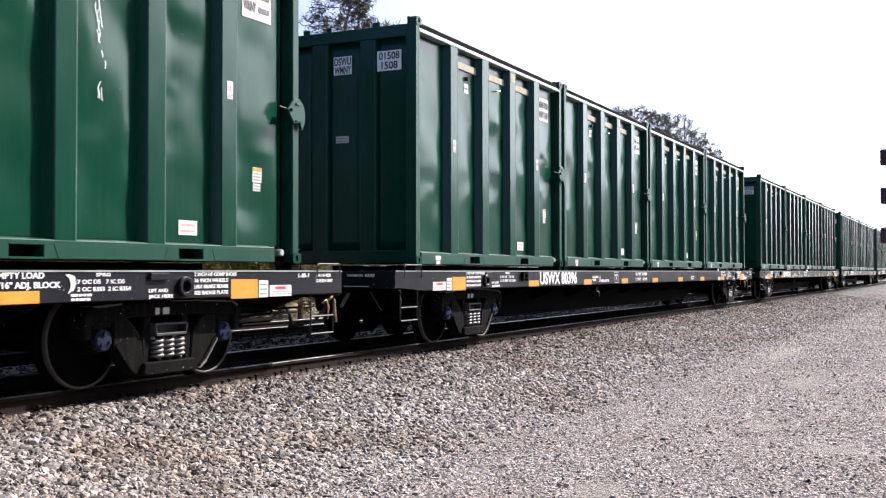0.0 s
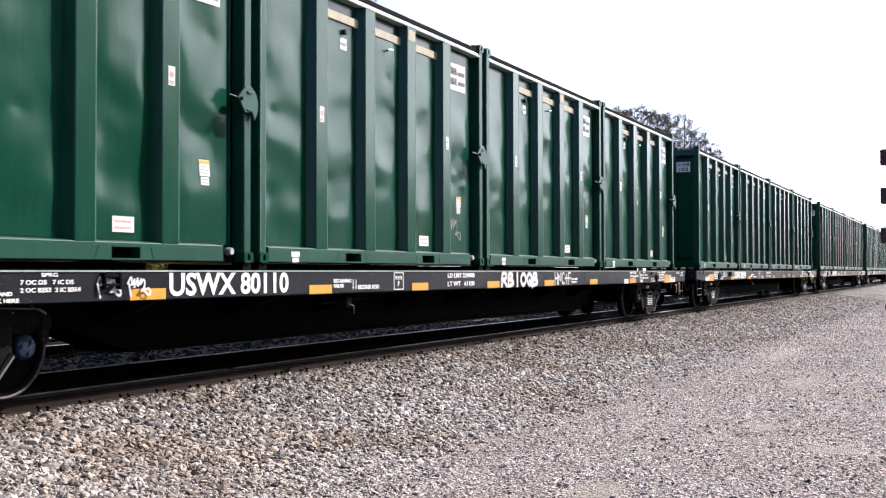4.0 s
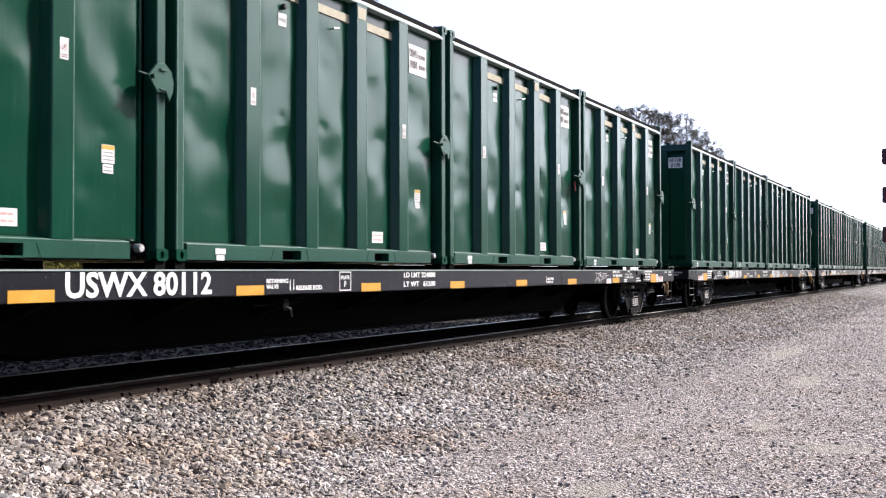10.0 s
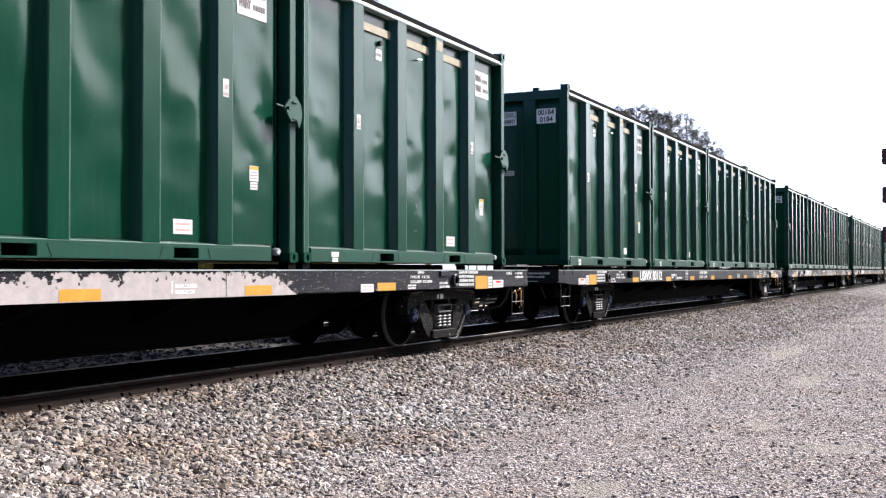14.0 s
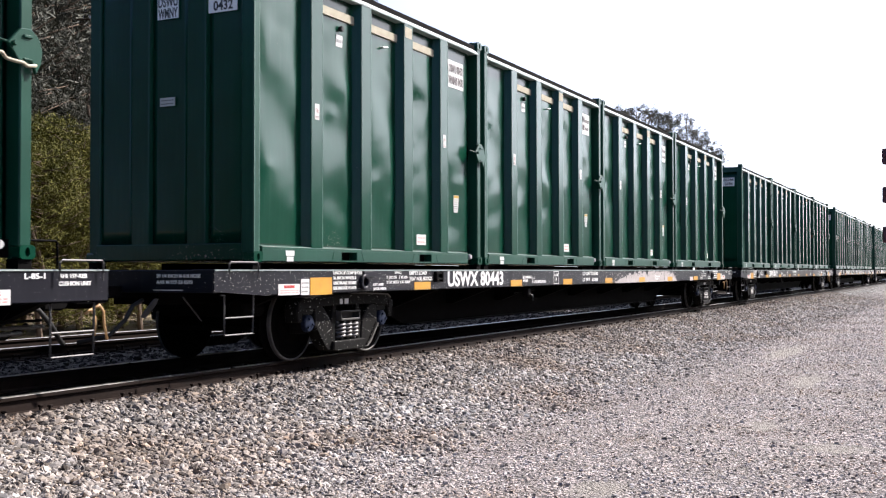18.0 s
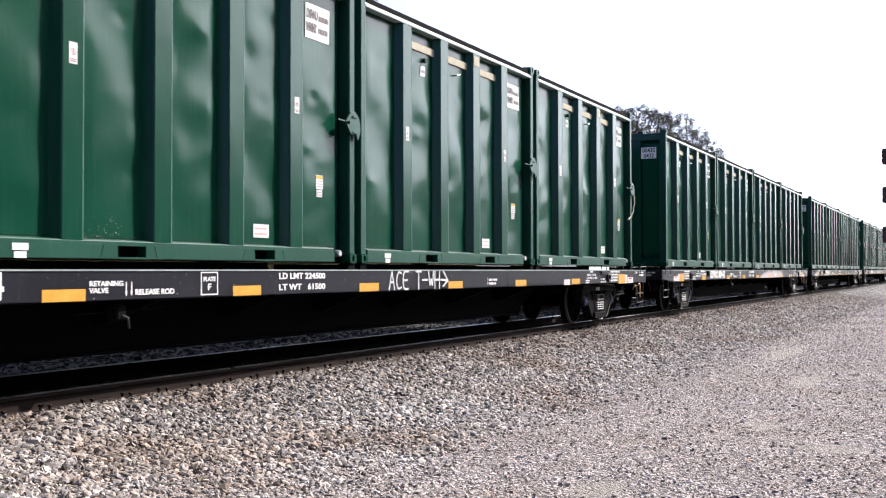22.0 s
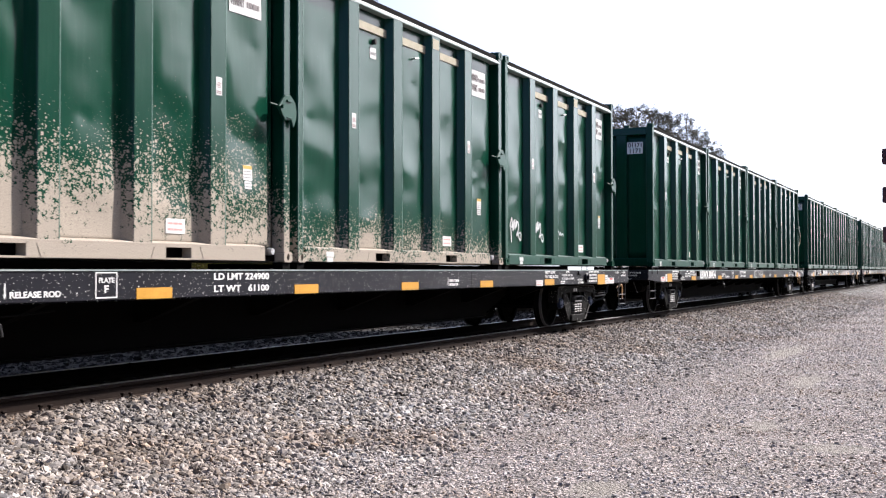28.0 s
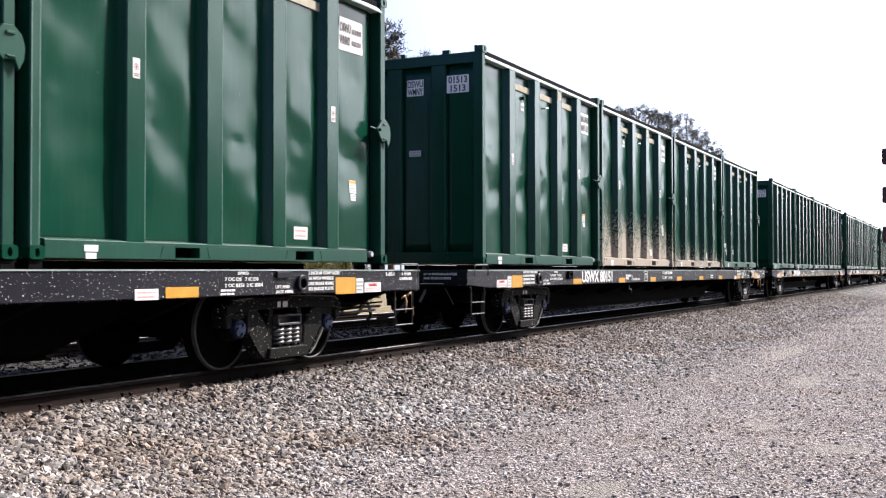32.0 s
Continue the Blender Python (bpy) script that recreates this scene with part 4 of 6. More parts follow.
        for v in me.vertices:
            v.co.y += wall_y(seed, 5.10 + v.co.x, 2.72 + z + v.co.z)
        part("lettering", me, None, s, m=pose(0.02, -0.012, z))
    s = sticker("warning_sticker", c, 4.69, 1.74, 0.095, 0.19, f + 0.004, "small white warning sticker with a ringed sign")
    part("print", mesh_of("pictogram", lambda: pictogram(0.095, 0.17), M_DARKRED), None, s, m=pose(0.013, -0.0024, 0.012))
    s = sticker("warning_sticker", c, 1.22, 1.72, 0.095, 0.19, f + 0.004, "small white warning sticker with a ringed sign")
    part("print", mesh_of("pictogram", lambda: pictogram(0.095, 0.17), M_DARKRED), None, s, m=pose(0.013, -0.0024, 0.012))
    sticker("base_sticker", c, 0.61, 0.075, 0.17, 0.06, f - 0.001, "white sticker on the bottom rail")
    sticker("base_sticker", c, 0.63, 0.01, 0.13, 0.055, f - 0.001, "white sticker on the bottom rail")
    sticker("yellow_tag", c, 0.16, 1.70, 0.07, 0.11, -SIDE + 0.135, "small yellow tag", M_FINE, 2, M_YELLOW, 9)
    # tail end signs
    tag = lambda y, z: pose(-0.0, y, z) @ turn
    if number:
        s = part("number_sign", mesh_of("number_sign", lambda: box(0, 0.40, -0.003, 0, 0, 0.29), M_SHADE_WHITE), None, c, "white sign with the container's number", tag(-SIDE + 0.66, 2.81) @ pose(0, 0.045, 0))
        for k, txt in enumerate((number, number[1:])):
            write(txt, 0.03 + 0.04 * k, 0.37 - 0.03 * k, 0.165 - 0.14 * k, 0.105, s, M_INK, -0.0035)
        s = part("owner_code_sign", mesh_of("owner_code_sign", lambda: box(0, 0.31, -0.003, 0, 0, 0.27), M_SHADE_WHITE), None, c, "white sign with the owner's code", tag(-SIDE + 1.40, 2.81) @ pose(0, 0.045, 0))
        for k, txt in enumerate(("DSWU", "WMNY")):
            write(txt, 0.012, 0.298, 0.145 - 0.13 * k, 0.108, s, M_INK, -0.0035)
        sticker("end_sticker", c, 0, 0, 0.22, 0.10, 0, "small white and grey sticker", M_FINE, 2, seed=10).matrix_basis = tag(-SIDE + 1.36, 1.80) @ pose(0, 0.045, 0)
        if near_latch:
            def e(name, y, z, w, h, label, mat, rows, head=None, seed=1):
                sticker(name, c, 0, 0, w, h, 0, label, mat, rows, head, seed).matrix_basis = tag(-SIDE + y, z) @ pose(0, 0.045, 0)

            e("caution_sign", 1.36, 0.45, 0.36, 0.24, "yellow and white caution sign", M_FINE, 3, M_CAUTION, 14)
            e("grey_label", 0.96, 0.50, 0.19, 0.18, "worn grey label", M_FINE, 4, None, 15)
            e("end_sticker", 1.24, 0.72, 0.10, 0.06, "small white sticker", None, 1)
            e("end_sticker", 1.26, 1.70, 0.07, 0.09, "small white sticker", None, 1)
    return c


# ---- flat cars ----
SILL_B, SILL_T = 0.815, 1.105
TAIL, LEAD = -0.80, 25.42
TRUCKS = (2.15, 22.50)
R_WHEEL = 0.457
SY = -SIDE - 0.10        # outside of the near sill


def sill_mesh():
    """A channel side sill: web, two flanges, worn upper edge."""
    bm = slab([(TAIL, 0.875), (TAIL + 0.95, SILL_B), (LEAD, SILL_B), (LEAD, SILL_T - 0.012), (TAIL, SILL_T - 0.012)], 0.0, 0.016)
    box(TAIL + 0.95, LEAD, 0.0, 0.14, SILL_B, SILL_B + 0.016, bm=bm)
    box(TAIL, LEAD, -0.008, 0.30, SILL_T - 0.022, SILL_T, 0.009, bm=bm)
    return bm


def centre_sill_mesh():
    out = [(TAIL + 0.3, 0.98), (TAIL + 0.3, 0.72), (3.9, 0.66), (5.1, 0.27), (19.6, 0.27), (20.8, 0.66), (LEAD - 0.3, 0.72), (LEAD - 0.3, 0.98)]
    bm = slab(out, -0.32, -0.29)
    slab(out, 0.29, 0.32, bm)
    box(5.1, 19.6, -0.42, 0.42, 0.25, 0.272, bm=bm)
    box(TAIL + 0.3, LEAD - 0.3, -0.40, 0.40, 0.98, 1.0, bm=bm)
    return bm


def side_frame_mesh():
    """A cast truck side frame about its middle, with jaws over the bearings and a window for the springs; outside faces -y."""
    bm = bmesh.new()
    top = [(-1.14, 0.47), (-1.16, 0.64), (-1.12, 0.72), (-1.02, 0.775), (-0.78, 0.785), (-0.45, 0.80), (0.45, 0.80), (0.78, 0.785), (1.02, 0.775), (1.12, 0.72), (1.16, 0.64), (1.14, 0.47),
           (1.05, 0.47), (1.03, 0.60), (0.98, 0.63), (0.80, 0.63), (0.55, 0.655), (-0.55, 0.655), (-0.80, 0.63), (-0.98, 0.63), (-1.03, 0.60), (-1.05, 0.47)]
    slab(top, -0.10, 0.09, bm, 0.014)
    for s in (-1, 1):
        # broad diagonal that carries the spring seat, with the inner leg of the jaw
        slab([(s * 0.76, 0.66), (s * 0.60, 0.66), (s * 0.52, 0.62), (s * 0.37, 0.46), (s * 0.33, 0.20), (s * 0.36, 0.11), (s * 0.46, 0.11), (s * 0.55, 0.17), (s * 0.70, 0.36), (s * 0.76, 0.37)], -0.085, 0.085, bm, 0.016)
        # raised outer edge of the diagonal
        slab([(s * 0.72, 0.42), (s * 0.745, 0.39), (s * 0.56, 0.165), (s * 0.47, 0.105), (s * 0.455, 0.135), (s * 0.53, 0.19)], -0.108, -0.08, bm, 0.006)
        slab([(s * 0.23, 0.67), (s * 0.31, 0.67), (s * 0.36, 0.46), (s * 0.34, 0.18), (s * 0.27, 0.18)], -0.07, 0.07, bm, 0.01)
        # bearing adapter and key
        slab([(s * 0.78, 0.56), (s * 1.00, 0.56), (s * 1.02, 0.64), (s * 0.76, 0.64)], -0.07, 0.07, bm, 0.008)
        box(min(s * 1.04, s * 1.15), max(s * 1.04, s * 1.15), -0.112, -0.09, 0.60, 0.70, 0.006, bm=bm)
    slab([(-0.40, 0.105), (-0.34, 0.085), (0.34, 0.085), (0.40, 0.105), (0.38, 0.215), (-0.38, 0.215)], -0.13, 0.12, bm, 0.014)
    return bm


def bolster_end_mesh():
    """The open end of the bolster above the springs: a tapered box rim with a dark pocket."""
    bm = bmesh.new()
    for out in ([(-0.24, 0.585), (0.24, 0.585), (0.235, 0.567), (-0.235, 0.567)], [(-0.225, 0.488), (0.225, 0.488), (0.22, 0.462), (-0.22, 0.462)],
                [(-0.24, 0.58), (-0.222, 0.58), (-0.207, 0.475), (-0.225, 0.475)], [(0.222, 0.58), (0.24, 0.58), (0.225, 0.475), (0.207, 0.475)]):
        slab(out, -0.135, 0.03, bm, 0.004)
    box(-0.22, 0.22, -0.03, 0.03, 0.48, 0.57, bm=bm)
    return bm


def spring_mesh():
    pts = []
    turns, seg = 4.5, 12
    for i in range(int(turns * seg) + 1):
        a = 2 * math.pi * i / seg
        pts.append((0.054 * math.cos(a), 0.054 * math.sin(a), 0.21 * i / (turns * seg)))
    return rod(pts, 0.0185, 6)


def wheel_mesh():
    """A dished wheel: rim, plate and hub; outside faces -y."""
    return turned([(0.09, -0.05), (0.115, -0.045), (0.13, -0.01), (0.26, 0.02), (0.385, 0.0), (0.395, -0.03), (0.44, -0.035), (0.455, -0.025), (0.457, 0.06), (0.485, 0.075), (0.485, 0.10), (0.46, 0.105), (0.39, 0.10), (0.38, 0.05), (0.26, 0.055), (0.13, 0.06), (0.115, 0.12), (0.09, 0.12)], 40)


def cap_mesh():
    bm = turned([(0.03, -0.055), (0.09, -0.05), (0.105, -0.035), (0.108, 0.05)], 18)
    for k in range(3):
        a = 2 * math.pi * k / 3
        tmp = turned([(0.016, -0.072), (0.018, -0.05)], 6)
        bmesh.ops.translate(tmp, vec=(0.058 * math.cos(a), 0, 0.058 * math.sin(a)), verts=tmp.verts[:])
        merge(bm, tmp)
    return bm


def step_mesh(drop):
    """A hanging stirrup step with two rungs, in x from 0 to 0.5."""
    bm = rod([(-0.06, 0, 0.02), (0, 0, 0.02), (0, 0, -0.1), (0.0, 0, -drop), (0.49, 0, -drop), (0.50, 0, -0.1), (0.50, 0, 0.02), (0.56, 0, 0.02)], 0.012, 6)
    rod([(0.0, 0, -drop * 0.55), (0.5, 0, -drop * 0.55)], 0.011, 6, bm)
    return bm


def hoop_mesh(w, h):
    return rod([(0, 0, -0.10), (0, 0, h - 0.02), (0.02, 0, h), (w - 0.02, 0, h), (w, 0, h - 0.02), (w, 0, -0.10)], 0.012, 6)


def coupler_mesh():
    """A knuckle coupler that reaches along +x."""
    bm = box(-0.3, 0.36, -0.07, 0.07, 0.80, 0.93, 0.015)
    slab([(0.34, 0.70), (0.60, 0.70), (0.66, 0.74), (0.66, 0.98), (0.60, 1.0), (0.34, 1.0)], -0.17, 0.02, bm, 0.02)
    slab([(0.50, 0.73), (0.74, 0.74), (0.74, 0.97), (0.50, 0.98)], 0.03, 0.16, bm, 0.02)
    box(0.3, 0.5, -0.12, 0.12, 0.74, 0.96, 0.02, bm=bm)
    return bm


def ring_mesh(r0, r1, deep):
    """A thick ring that stands out towards -y."""
    bm = bmesh.new()
    seg = 40
    prof = [(r0, 0.004), (r0, -deep + 0.008), (r0 + 0.008, -deep), (r1 - 0.01, -deep), (r1, -deep + 0.01), (r1, 0.004)]
    rings = [[bm.verts.new((r * math.cos(2 * math.pi * k / seg), y, r * math.sin(2 * math.pi * k / seg))) for k in range(seg)] for r, y in prof]
    for a, b in zip(rings, rings[1:]):
        for k in range(seg):
            bm.faces.new((a[k], a[(k + 1) % seg], b[(k + 1) % seg], b[k]))
    bmesh.ops.recalc_face_normals(bm, faces=bm.faces[:])
    return bm


def sill_bracket_mesh():
    """A small hook-shaped bracket: side cheeks and a cross bar."""
    bm = box(0.0, 0.03, -0.05, 0.0, 0.0, 0.15, 0.004)
    box(0.19, 0.22, -0.05, 0.0, 0.0, 0.15, 0.004, bm=bm)
    box(0.03, 0.19, -0.045, -0.01, 0.11, 0.14, 0.004, bm=bm)
    box(0.03, 0.19, -0.045, -0.01, 0.03, 0.055, 0.004, bm=bm)
    return bm


def flat_car(number, coat, first):
    """A black flat car for four containers; origin on the rail heads under the load's tail end."""
    car = new("flat_car")
    k = lambda key, make, mat=coat, smooth=False: mesh_of(key, make, mat, smooth)
    for side in (0, 1):
        turn = pose(0, 0, 0) if side == 0 else pose(TAIL + LEAD, 0, 0, 0, 0, 180)
        part("side_sill", k("sill", sill_mesh), None, car, m=turn @ pose(0, SY, 0))
    # thin bright strip paints the sunlit edge of the worn flange
    part("glint_worn_flange", k("glint_worn_flange", lambda: box(TAIL, LEAD, -0.0115, -0.0075, SILL_T - 0.016, SILL_T - 0.003), M_TOPRAIL), None, car, "rubbed bright upper edge of the sill", pose(0, SY, 0))
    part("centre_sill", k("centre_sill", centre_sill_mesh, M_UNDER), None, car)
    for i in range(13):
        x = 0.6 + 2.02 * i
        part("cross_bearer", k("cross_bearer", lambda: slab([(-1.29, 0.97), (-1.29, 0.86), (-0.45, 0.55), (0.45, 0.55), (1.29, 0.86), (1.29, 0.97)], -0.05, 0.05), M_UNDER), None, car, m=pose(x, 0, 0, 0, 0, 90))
    for x, s in ((TAIL, 1), (LEAD, -1)):
        part("end_sill", k(("end_sill", s), lambda: box(min(0, s * 0.09), max(0, s * 0.09), -1.30, 1.30, 0.86 if s > 0 else 0.80, 1.10, 0.008), M_BLACK), None, car, m=pose(x + s * 0.002, 0, 0))
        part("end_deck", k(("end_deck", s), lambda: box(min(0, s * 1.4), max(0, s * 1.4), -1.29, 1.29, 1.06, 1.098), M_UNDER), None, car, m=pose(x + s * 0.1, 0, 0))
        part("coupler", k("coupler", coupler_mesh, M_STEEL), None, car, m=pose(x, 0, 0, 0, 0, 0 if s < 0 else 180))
        part("air_hose", k(("air_hose", s), lambda: rod([(s * 0.05, -0.32, 0.78), (-s * 0.12, -0.34, 0.72), (-s * 0.25, -0.36, 0.58), (-s * 0.42, -0.30, 0.42), (-s * 0.66, -0.1, 0.36)], 0.024, 8), M_RUBBER, True), None, car, "black rubber air hose", pose(x, 0, 0))
    part("lever", k("lever", lambda: rod([(0.02, -1.12, 0.74), (0.08, -1.14, 0.78), (0.13, -1.14, 0.72), (0.15, -1.13, 0.60), (0.20, -1.12, 0.46)], 0.014, 6), M_HOSE, True), None, car, "tan uncoupling lever end", pose(LEAD, 0, 0))
    part("lever", k("lever_two", lambda: rod([(0.0, -1.04, 0.70), (0.06, -1.06, 0.74), (0.11, -1.06, 0.66), (0.11, -1.05, 0.50)], 0.013, 6), M_HOSE, True), None, car, "tan uncoupling lever end", pose(LEAD, 0, 0))
    for i in range(4):
        for y0, n in ((0.35, 5.2), (-0.45, 4.4)):
            part("deck_stringer", k(("deck_stringer", n), lambda: box(0, n, 0, 0.1, SILL_T - 0.06, BASE - 0.004), M_UNDER), None, car, m=pose(i * (BOX + GAP) + (BOX - n) / 2, y0, 0))
    # pedestals under the castings
    for i in range(4):
        x0 = i * (BOX + GAP)
        for x in (x0 + 0.01, x0 + BOX - 0.16):
            for y in (-SIDE + 0.02, SIDE - 0.16):
                part("pedestal", k("pedestal", lambda: box(0, 0.15, 0, 0.14, SILL_T - 0.04, BASE, 0.004), M_UNDER), None, car, m=pose(x, y, 0))
    # steps and hand hoops
    part("step", k("step_tail", lambda: step_mesh(0.40), M_STEP), None, car, "hanging stirrup step", pose(-0.60, SY + 0.03, SILL_B))
    part("step", k("step_lead", lambda: step_mesh(0.46), M_STEP), None, car, "hanging stirrup step", pose(24.78, SY + 0.03, SILL_B))
    for x in (-0.60, 24.82):
        part("hand_hoop", k("hand_hoop", lambda: hoop_mesh(0.50, 0.075), M_STEP), None, car, "low steel grab hoop", pose(x, SY - 0.035, SILL_T - 0.0))
    for y, w in ((-0.75, 0.42), (-0.35, 0.36)):
        part("deck_rail", k(("deck_rail", w), lambda: hoop_mesh(w, 0.26), M_STEEL), None, car, "steel deck handrail", pose(24.95 if w > 0.4 else 25.05, y, SILL_T))
    # trucks
    for n, xm in enumerate(TRUCKS):
        bol = part("bolster", k("bolster", lambda: box(-0.22, 0.22, -0.95, 0.95, 0.44, 0.70, 0.03), M_UNDER), None, car, m=pose(xm, 0, 0))
        for s in (-1, 1):
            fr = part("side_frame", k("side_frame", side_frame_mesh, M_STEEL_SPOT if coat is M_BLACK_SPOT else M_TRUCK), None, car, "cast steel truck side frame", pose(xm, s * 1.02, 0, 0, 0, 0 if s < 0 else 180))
            if s < 0:
                for dx in (-0.155, 0.0, 0.155):
                    for dy in (-0.075, 0.065):
                        part("spring", k("spring", spring_mesh, M_SPRING, True), None, fr, "dusty steel coil spring", pose(dx, dy, 0.235))
                # pale strips paint the frame's lit edges, dusty along the top
                for run, said in (([(0.04, 0.806), (0.45, 0.806), (0.80, 0.791), (1.02, 0.781), (1.10, 0.735), (1.09, 0.722), (1.00, 0.766), (0.78, 0.776), (0.45, 0.79), (0.04, 0.796)], "pale dust along the frame's upper edge"),
                                  ([(-1.04, 0.776), (-0.80, 0.79), (-0.66, 0.796), (-0.68, 0.78), (-0.98, 0.758)], "pale dust along the frame's upper edge"),
                                  ([(0.752, 0.40), (0.748, 0.372), (0.56, 0.155), (0.47, 0.098), (0.44, 0.10), (0.50, 0.145), (0.56, 0.19)], "pale dust on the edge of the diagonal")):
                    part("lit_dusty_edge", k(("lit_dusty_edge", len(run)), lambda: slab(run, -0.112, 0.06, None, 0.003), M_LIT_DUST), None, fr, said)
                part("bolster_end", k("bolster_end", bolster_end_mesh, M_STEP), None, fr, "worn open end of the bolster")
                for dx, w in ((-0.21, 0.06), (-0.10, 0.09)):
                    part("frame_tag", k(("frame_tag", w), lambda: box(0, w, -0.004, 0, 0, 0.065), M_FADED), None, fr, "small pale tag on the side frame", pose(dx, -0.102, 0.672))
                for dx in (-0.889, 0.889):
                    part("axle_box", k("axle_box", lambda: turned([(0.12, -0.04), (0.135, 0.0), (0.135, 0.12)], 18), M_STEEL), None, fr, m=pose(dx, 0.0, R_WHEEL))
        part("brake_beam", k("brake_beam", lambda: rod([(-1.35, -0.7, 0.40), (-1.35, 0.7, 0.40)], 0.03, 8), M_UNDER), None, car, m=pose(xm, 0, 0))
        if n:
            part("brake_rod", k("brake_rod", lambda: rod([(0.9, -0.86, 0.60), (2.6, -0.86, 0.60)], 0.018, 8), M_STEP), None, car, "worn brake cylinder rod", pose(xm, 0, 0))
            part("brake_pipe", k("brake_pipe", lambda: rod([(0.8, -0.95, 0.66), (1.3, -0.95, 0.70), (1.8, -0.95, 0.65), (2.5, -0.95, 0.66)], 0.014, 6), M_STEEL), None, car, m=pose(xm, 0, 0))
        part("brake_cylinder", k("brake_cylinder", lambda: turned([(0.09, -0.22), (0.11, -0.2), (0.11, 0.2), (0.09, 0.22)], 14), M_STEEL), None, car, m=pose(xm + (1.6 if n else -1.6), -0.72, 0.66, 0, 0, 90))
        for dx in (-0.889, 0.889):
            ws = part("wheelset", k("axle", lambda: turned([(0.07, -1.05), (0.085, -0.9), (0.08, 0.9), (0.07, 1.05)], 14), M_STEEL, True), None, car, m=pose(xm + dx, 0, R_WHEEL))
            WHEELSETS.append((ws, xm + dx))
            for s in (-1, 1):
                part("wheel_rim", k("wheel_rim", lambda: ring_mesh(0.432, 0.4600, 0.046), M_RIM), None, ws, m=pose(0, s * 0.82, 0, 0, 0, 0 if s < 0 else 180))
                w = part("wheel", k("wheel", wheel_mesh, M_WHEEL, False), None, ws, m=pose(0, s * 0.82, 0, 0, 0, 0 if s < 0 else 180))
                part("axle_cap", k("cap", cap_mesh, M_CAP), None, ws, "blue bearing cap with three bolts", pose(0, s * 1.07, 0, 0, 0, 0 if s < 0 else 180))
    # air gear between the leading truck and its step
    part("train_line", k("train_line", lambda: rod([(23.2, -0.62, 0.50), (24.9, -0.62, 0.50), (25.2, -0.55, 0.60)], 0.022, 8), M_STEEL, True), None, car, "dark air brake train line")
    part("branch_pipe", k("branch_pipe", lambda: rod([(23.55, -0.98, 0.54), (24.15, -0.98, 0.545), (24.75, -0.98, 0.56)], 0.018, 8), M_STEP, True), None, car, "worn branch pipe")
    part("bent_pipe", k("bent_pipe", lambda: rod([(23.25, -0.90, 0.72), (23.6, -0.92, 0.66), (23.8, -0.92, 0.58), (24.5, -0.90, 0.60), (24.7, -0.88, 0.74)], 0.015, 6), M_STEEL, True), None, car, "bent air pipe")
    for hx in (23.62, 24.28):
        part("pipe_hanger", k("pipe_hanger", lambda: box(-0.025, 0.025, -0.66, -0.60, 0.44, 0.86, 0.004), M_UNDER), None, car, m=pose(hx, 0, 0))
    part("brake_valve", k("brake_valve", lambda: box(-0.16, 0.16, -0.95, -0.62, 0.60, 0.84, 0.03), M_UNDER), None, car, "grimy brake valve body", pose(23.55, 0, 0))
    part("slack_box", k("slack_box", lambda: slab([(-0.2, 0.62), (0.3, 0.66), (0.3, 0.86), (-0.2, 0.86)], -0.60, -0.35, None, 0.02), M_UNDER), None, car, m=pose(24.5, 0, 0))
    part("cut_lever", k("cut_lever", lambda: slab([(-0.34, 0.62), (-0.28, 0.60), (-0.12, 0.74), (-0.08, 0.80), (-0.14, 0.80), (-0.26, 0.70)], -0.66, -0.645), M_STEP), None, car, "bare steel coupler lever", pose(TAIL, 0, 0))
    part("chain", k("chain", lambda: rod([(0.22 - 0.03 * q + 0.008 * (q % 2), -0.98 + 0.012 * (q % 2), 0.56 + 0.026 * q) for q in range(11)], 0.008, 5), M_STEP), None, car, "hanging chain", pose(TAIL, 0, 0))
    v = part("retaining_valve", k("retaining_valve", lambda: box(-0.07, 0.07, -0.06, 0.06, -0.13, 0.02, 0.02), M_STEEL), None, car, "small grimy retaining valve", pose(8.04, SY + 0.12, 0.76))
    part("valve_handle", k("valve_handle", lambda: rod([(0.0, -0.06, -0.08), (0.03, -0.10, -0.10), (0.05, -0.10, -0.20)], 0.011, 6), M_STEP), None, v)
    part("release_rod", k("release_rod", lambda: rod([(7.55, SY + 0.16, 0.70), (8.4, SY + 0.16, 0.72), (8.9, SY + 0.3, 0.74)], 0.010, 6), M_STEEL), None, car)
    # markings on the near sill
    y = SY - 0.003
    stencil_at_tail = number[-3:] in ("443", "434", "229")
    part("sill_bracket", k("sill_bracket", sill_bracket_mesh, M_UNDER), None, car, "small black bracket on the sill", pose(4.17 if stencil_at_tail else 3.68, y, 0.93))
    for rx in (3.57 if stencil_at_tail else 4.05, 7.03, 9.60, 12.18, 14.74, 17.33, 20.16):
        part("reflector", k("reflector", lambda: box(0, 0.49, -0.003, 0.002, 0, 0.105), M_YELLOW), None, car, "yellow reflector strip", pose(rx, y, SILL_B + 0.012))
    for x, s in ((0.96, -1), (23.22, 1)):
        part("yellow_plate", k("yellow_plate", lambda: box(0, 0.47, -0.003, 0.002, 0, 0.205), M_YELLOW), None, car, "large yellow reflector plate", pose(x, y, SILL_B - 0.01))
        sx = x + 0.49 if s > 0 else x - 0.19
        sticker("sill_sticker", car, sx, SILL_B - 0.005, 0.17, 0.185, y, "white sticker with small print", M_FINE, 3, seed=12)
        sx = x + 0.69 if s > 0 else x - 0.64
        wp = sticker("warning_plate", car, sx, SILL_B, 0.42, 0.125, y, "white warning plate with red print")
        write("WARNING", 0.10, 0.32, 0.078, 0.034, wp, M_RED, -0.0035)
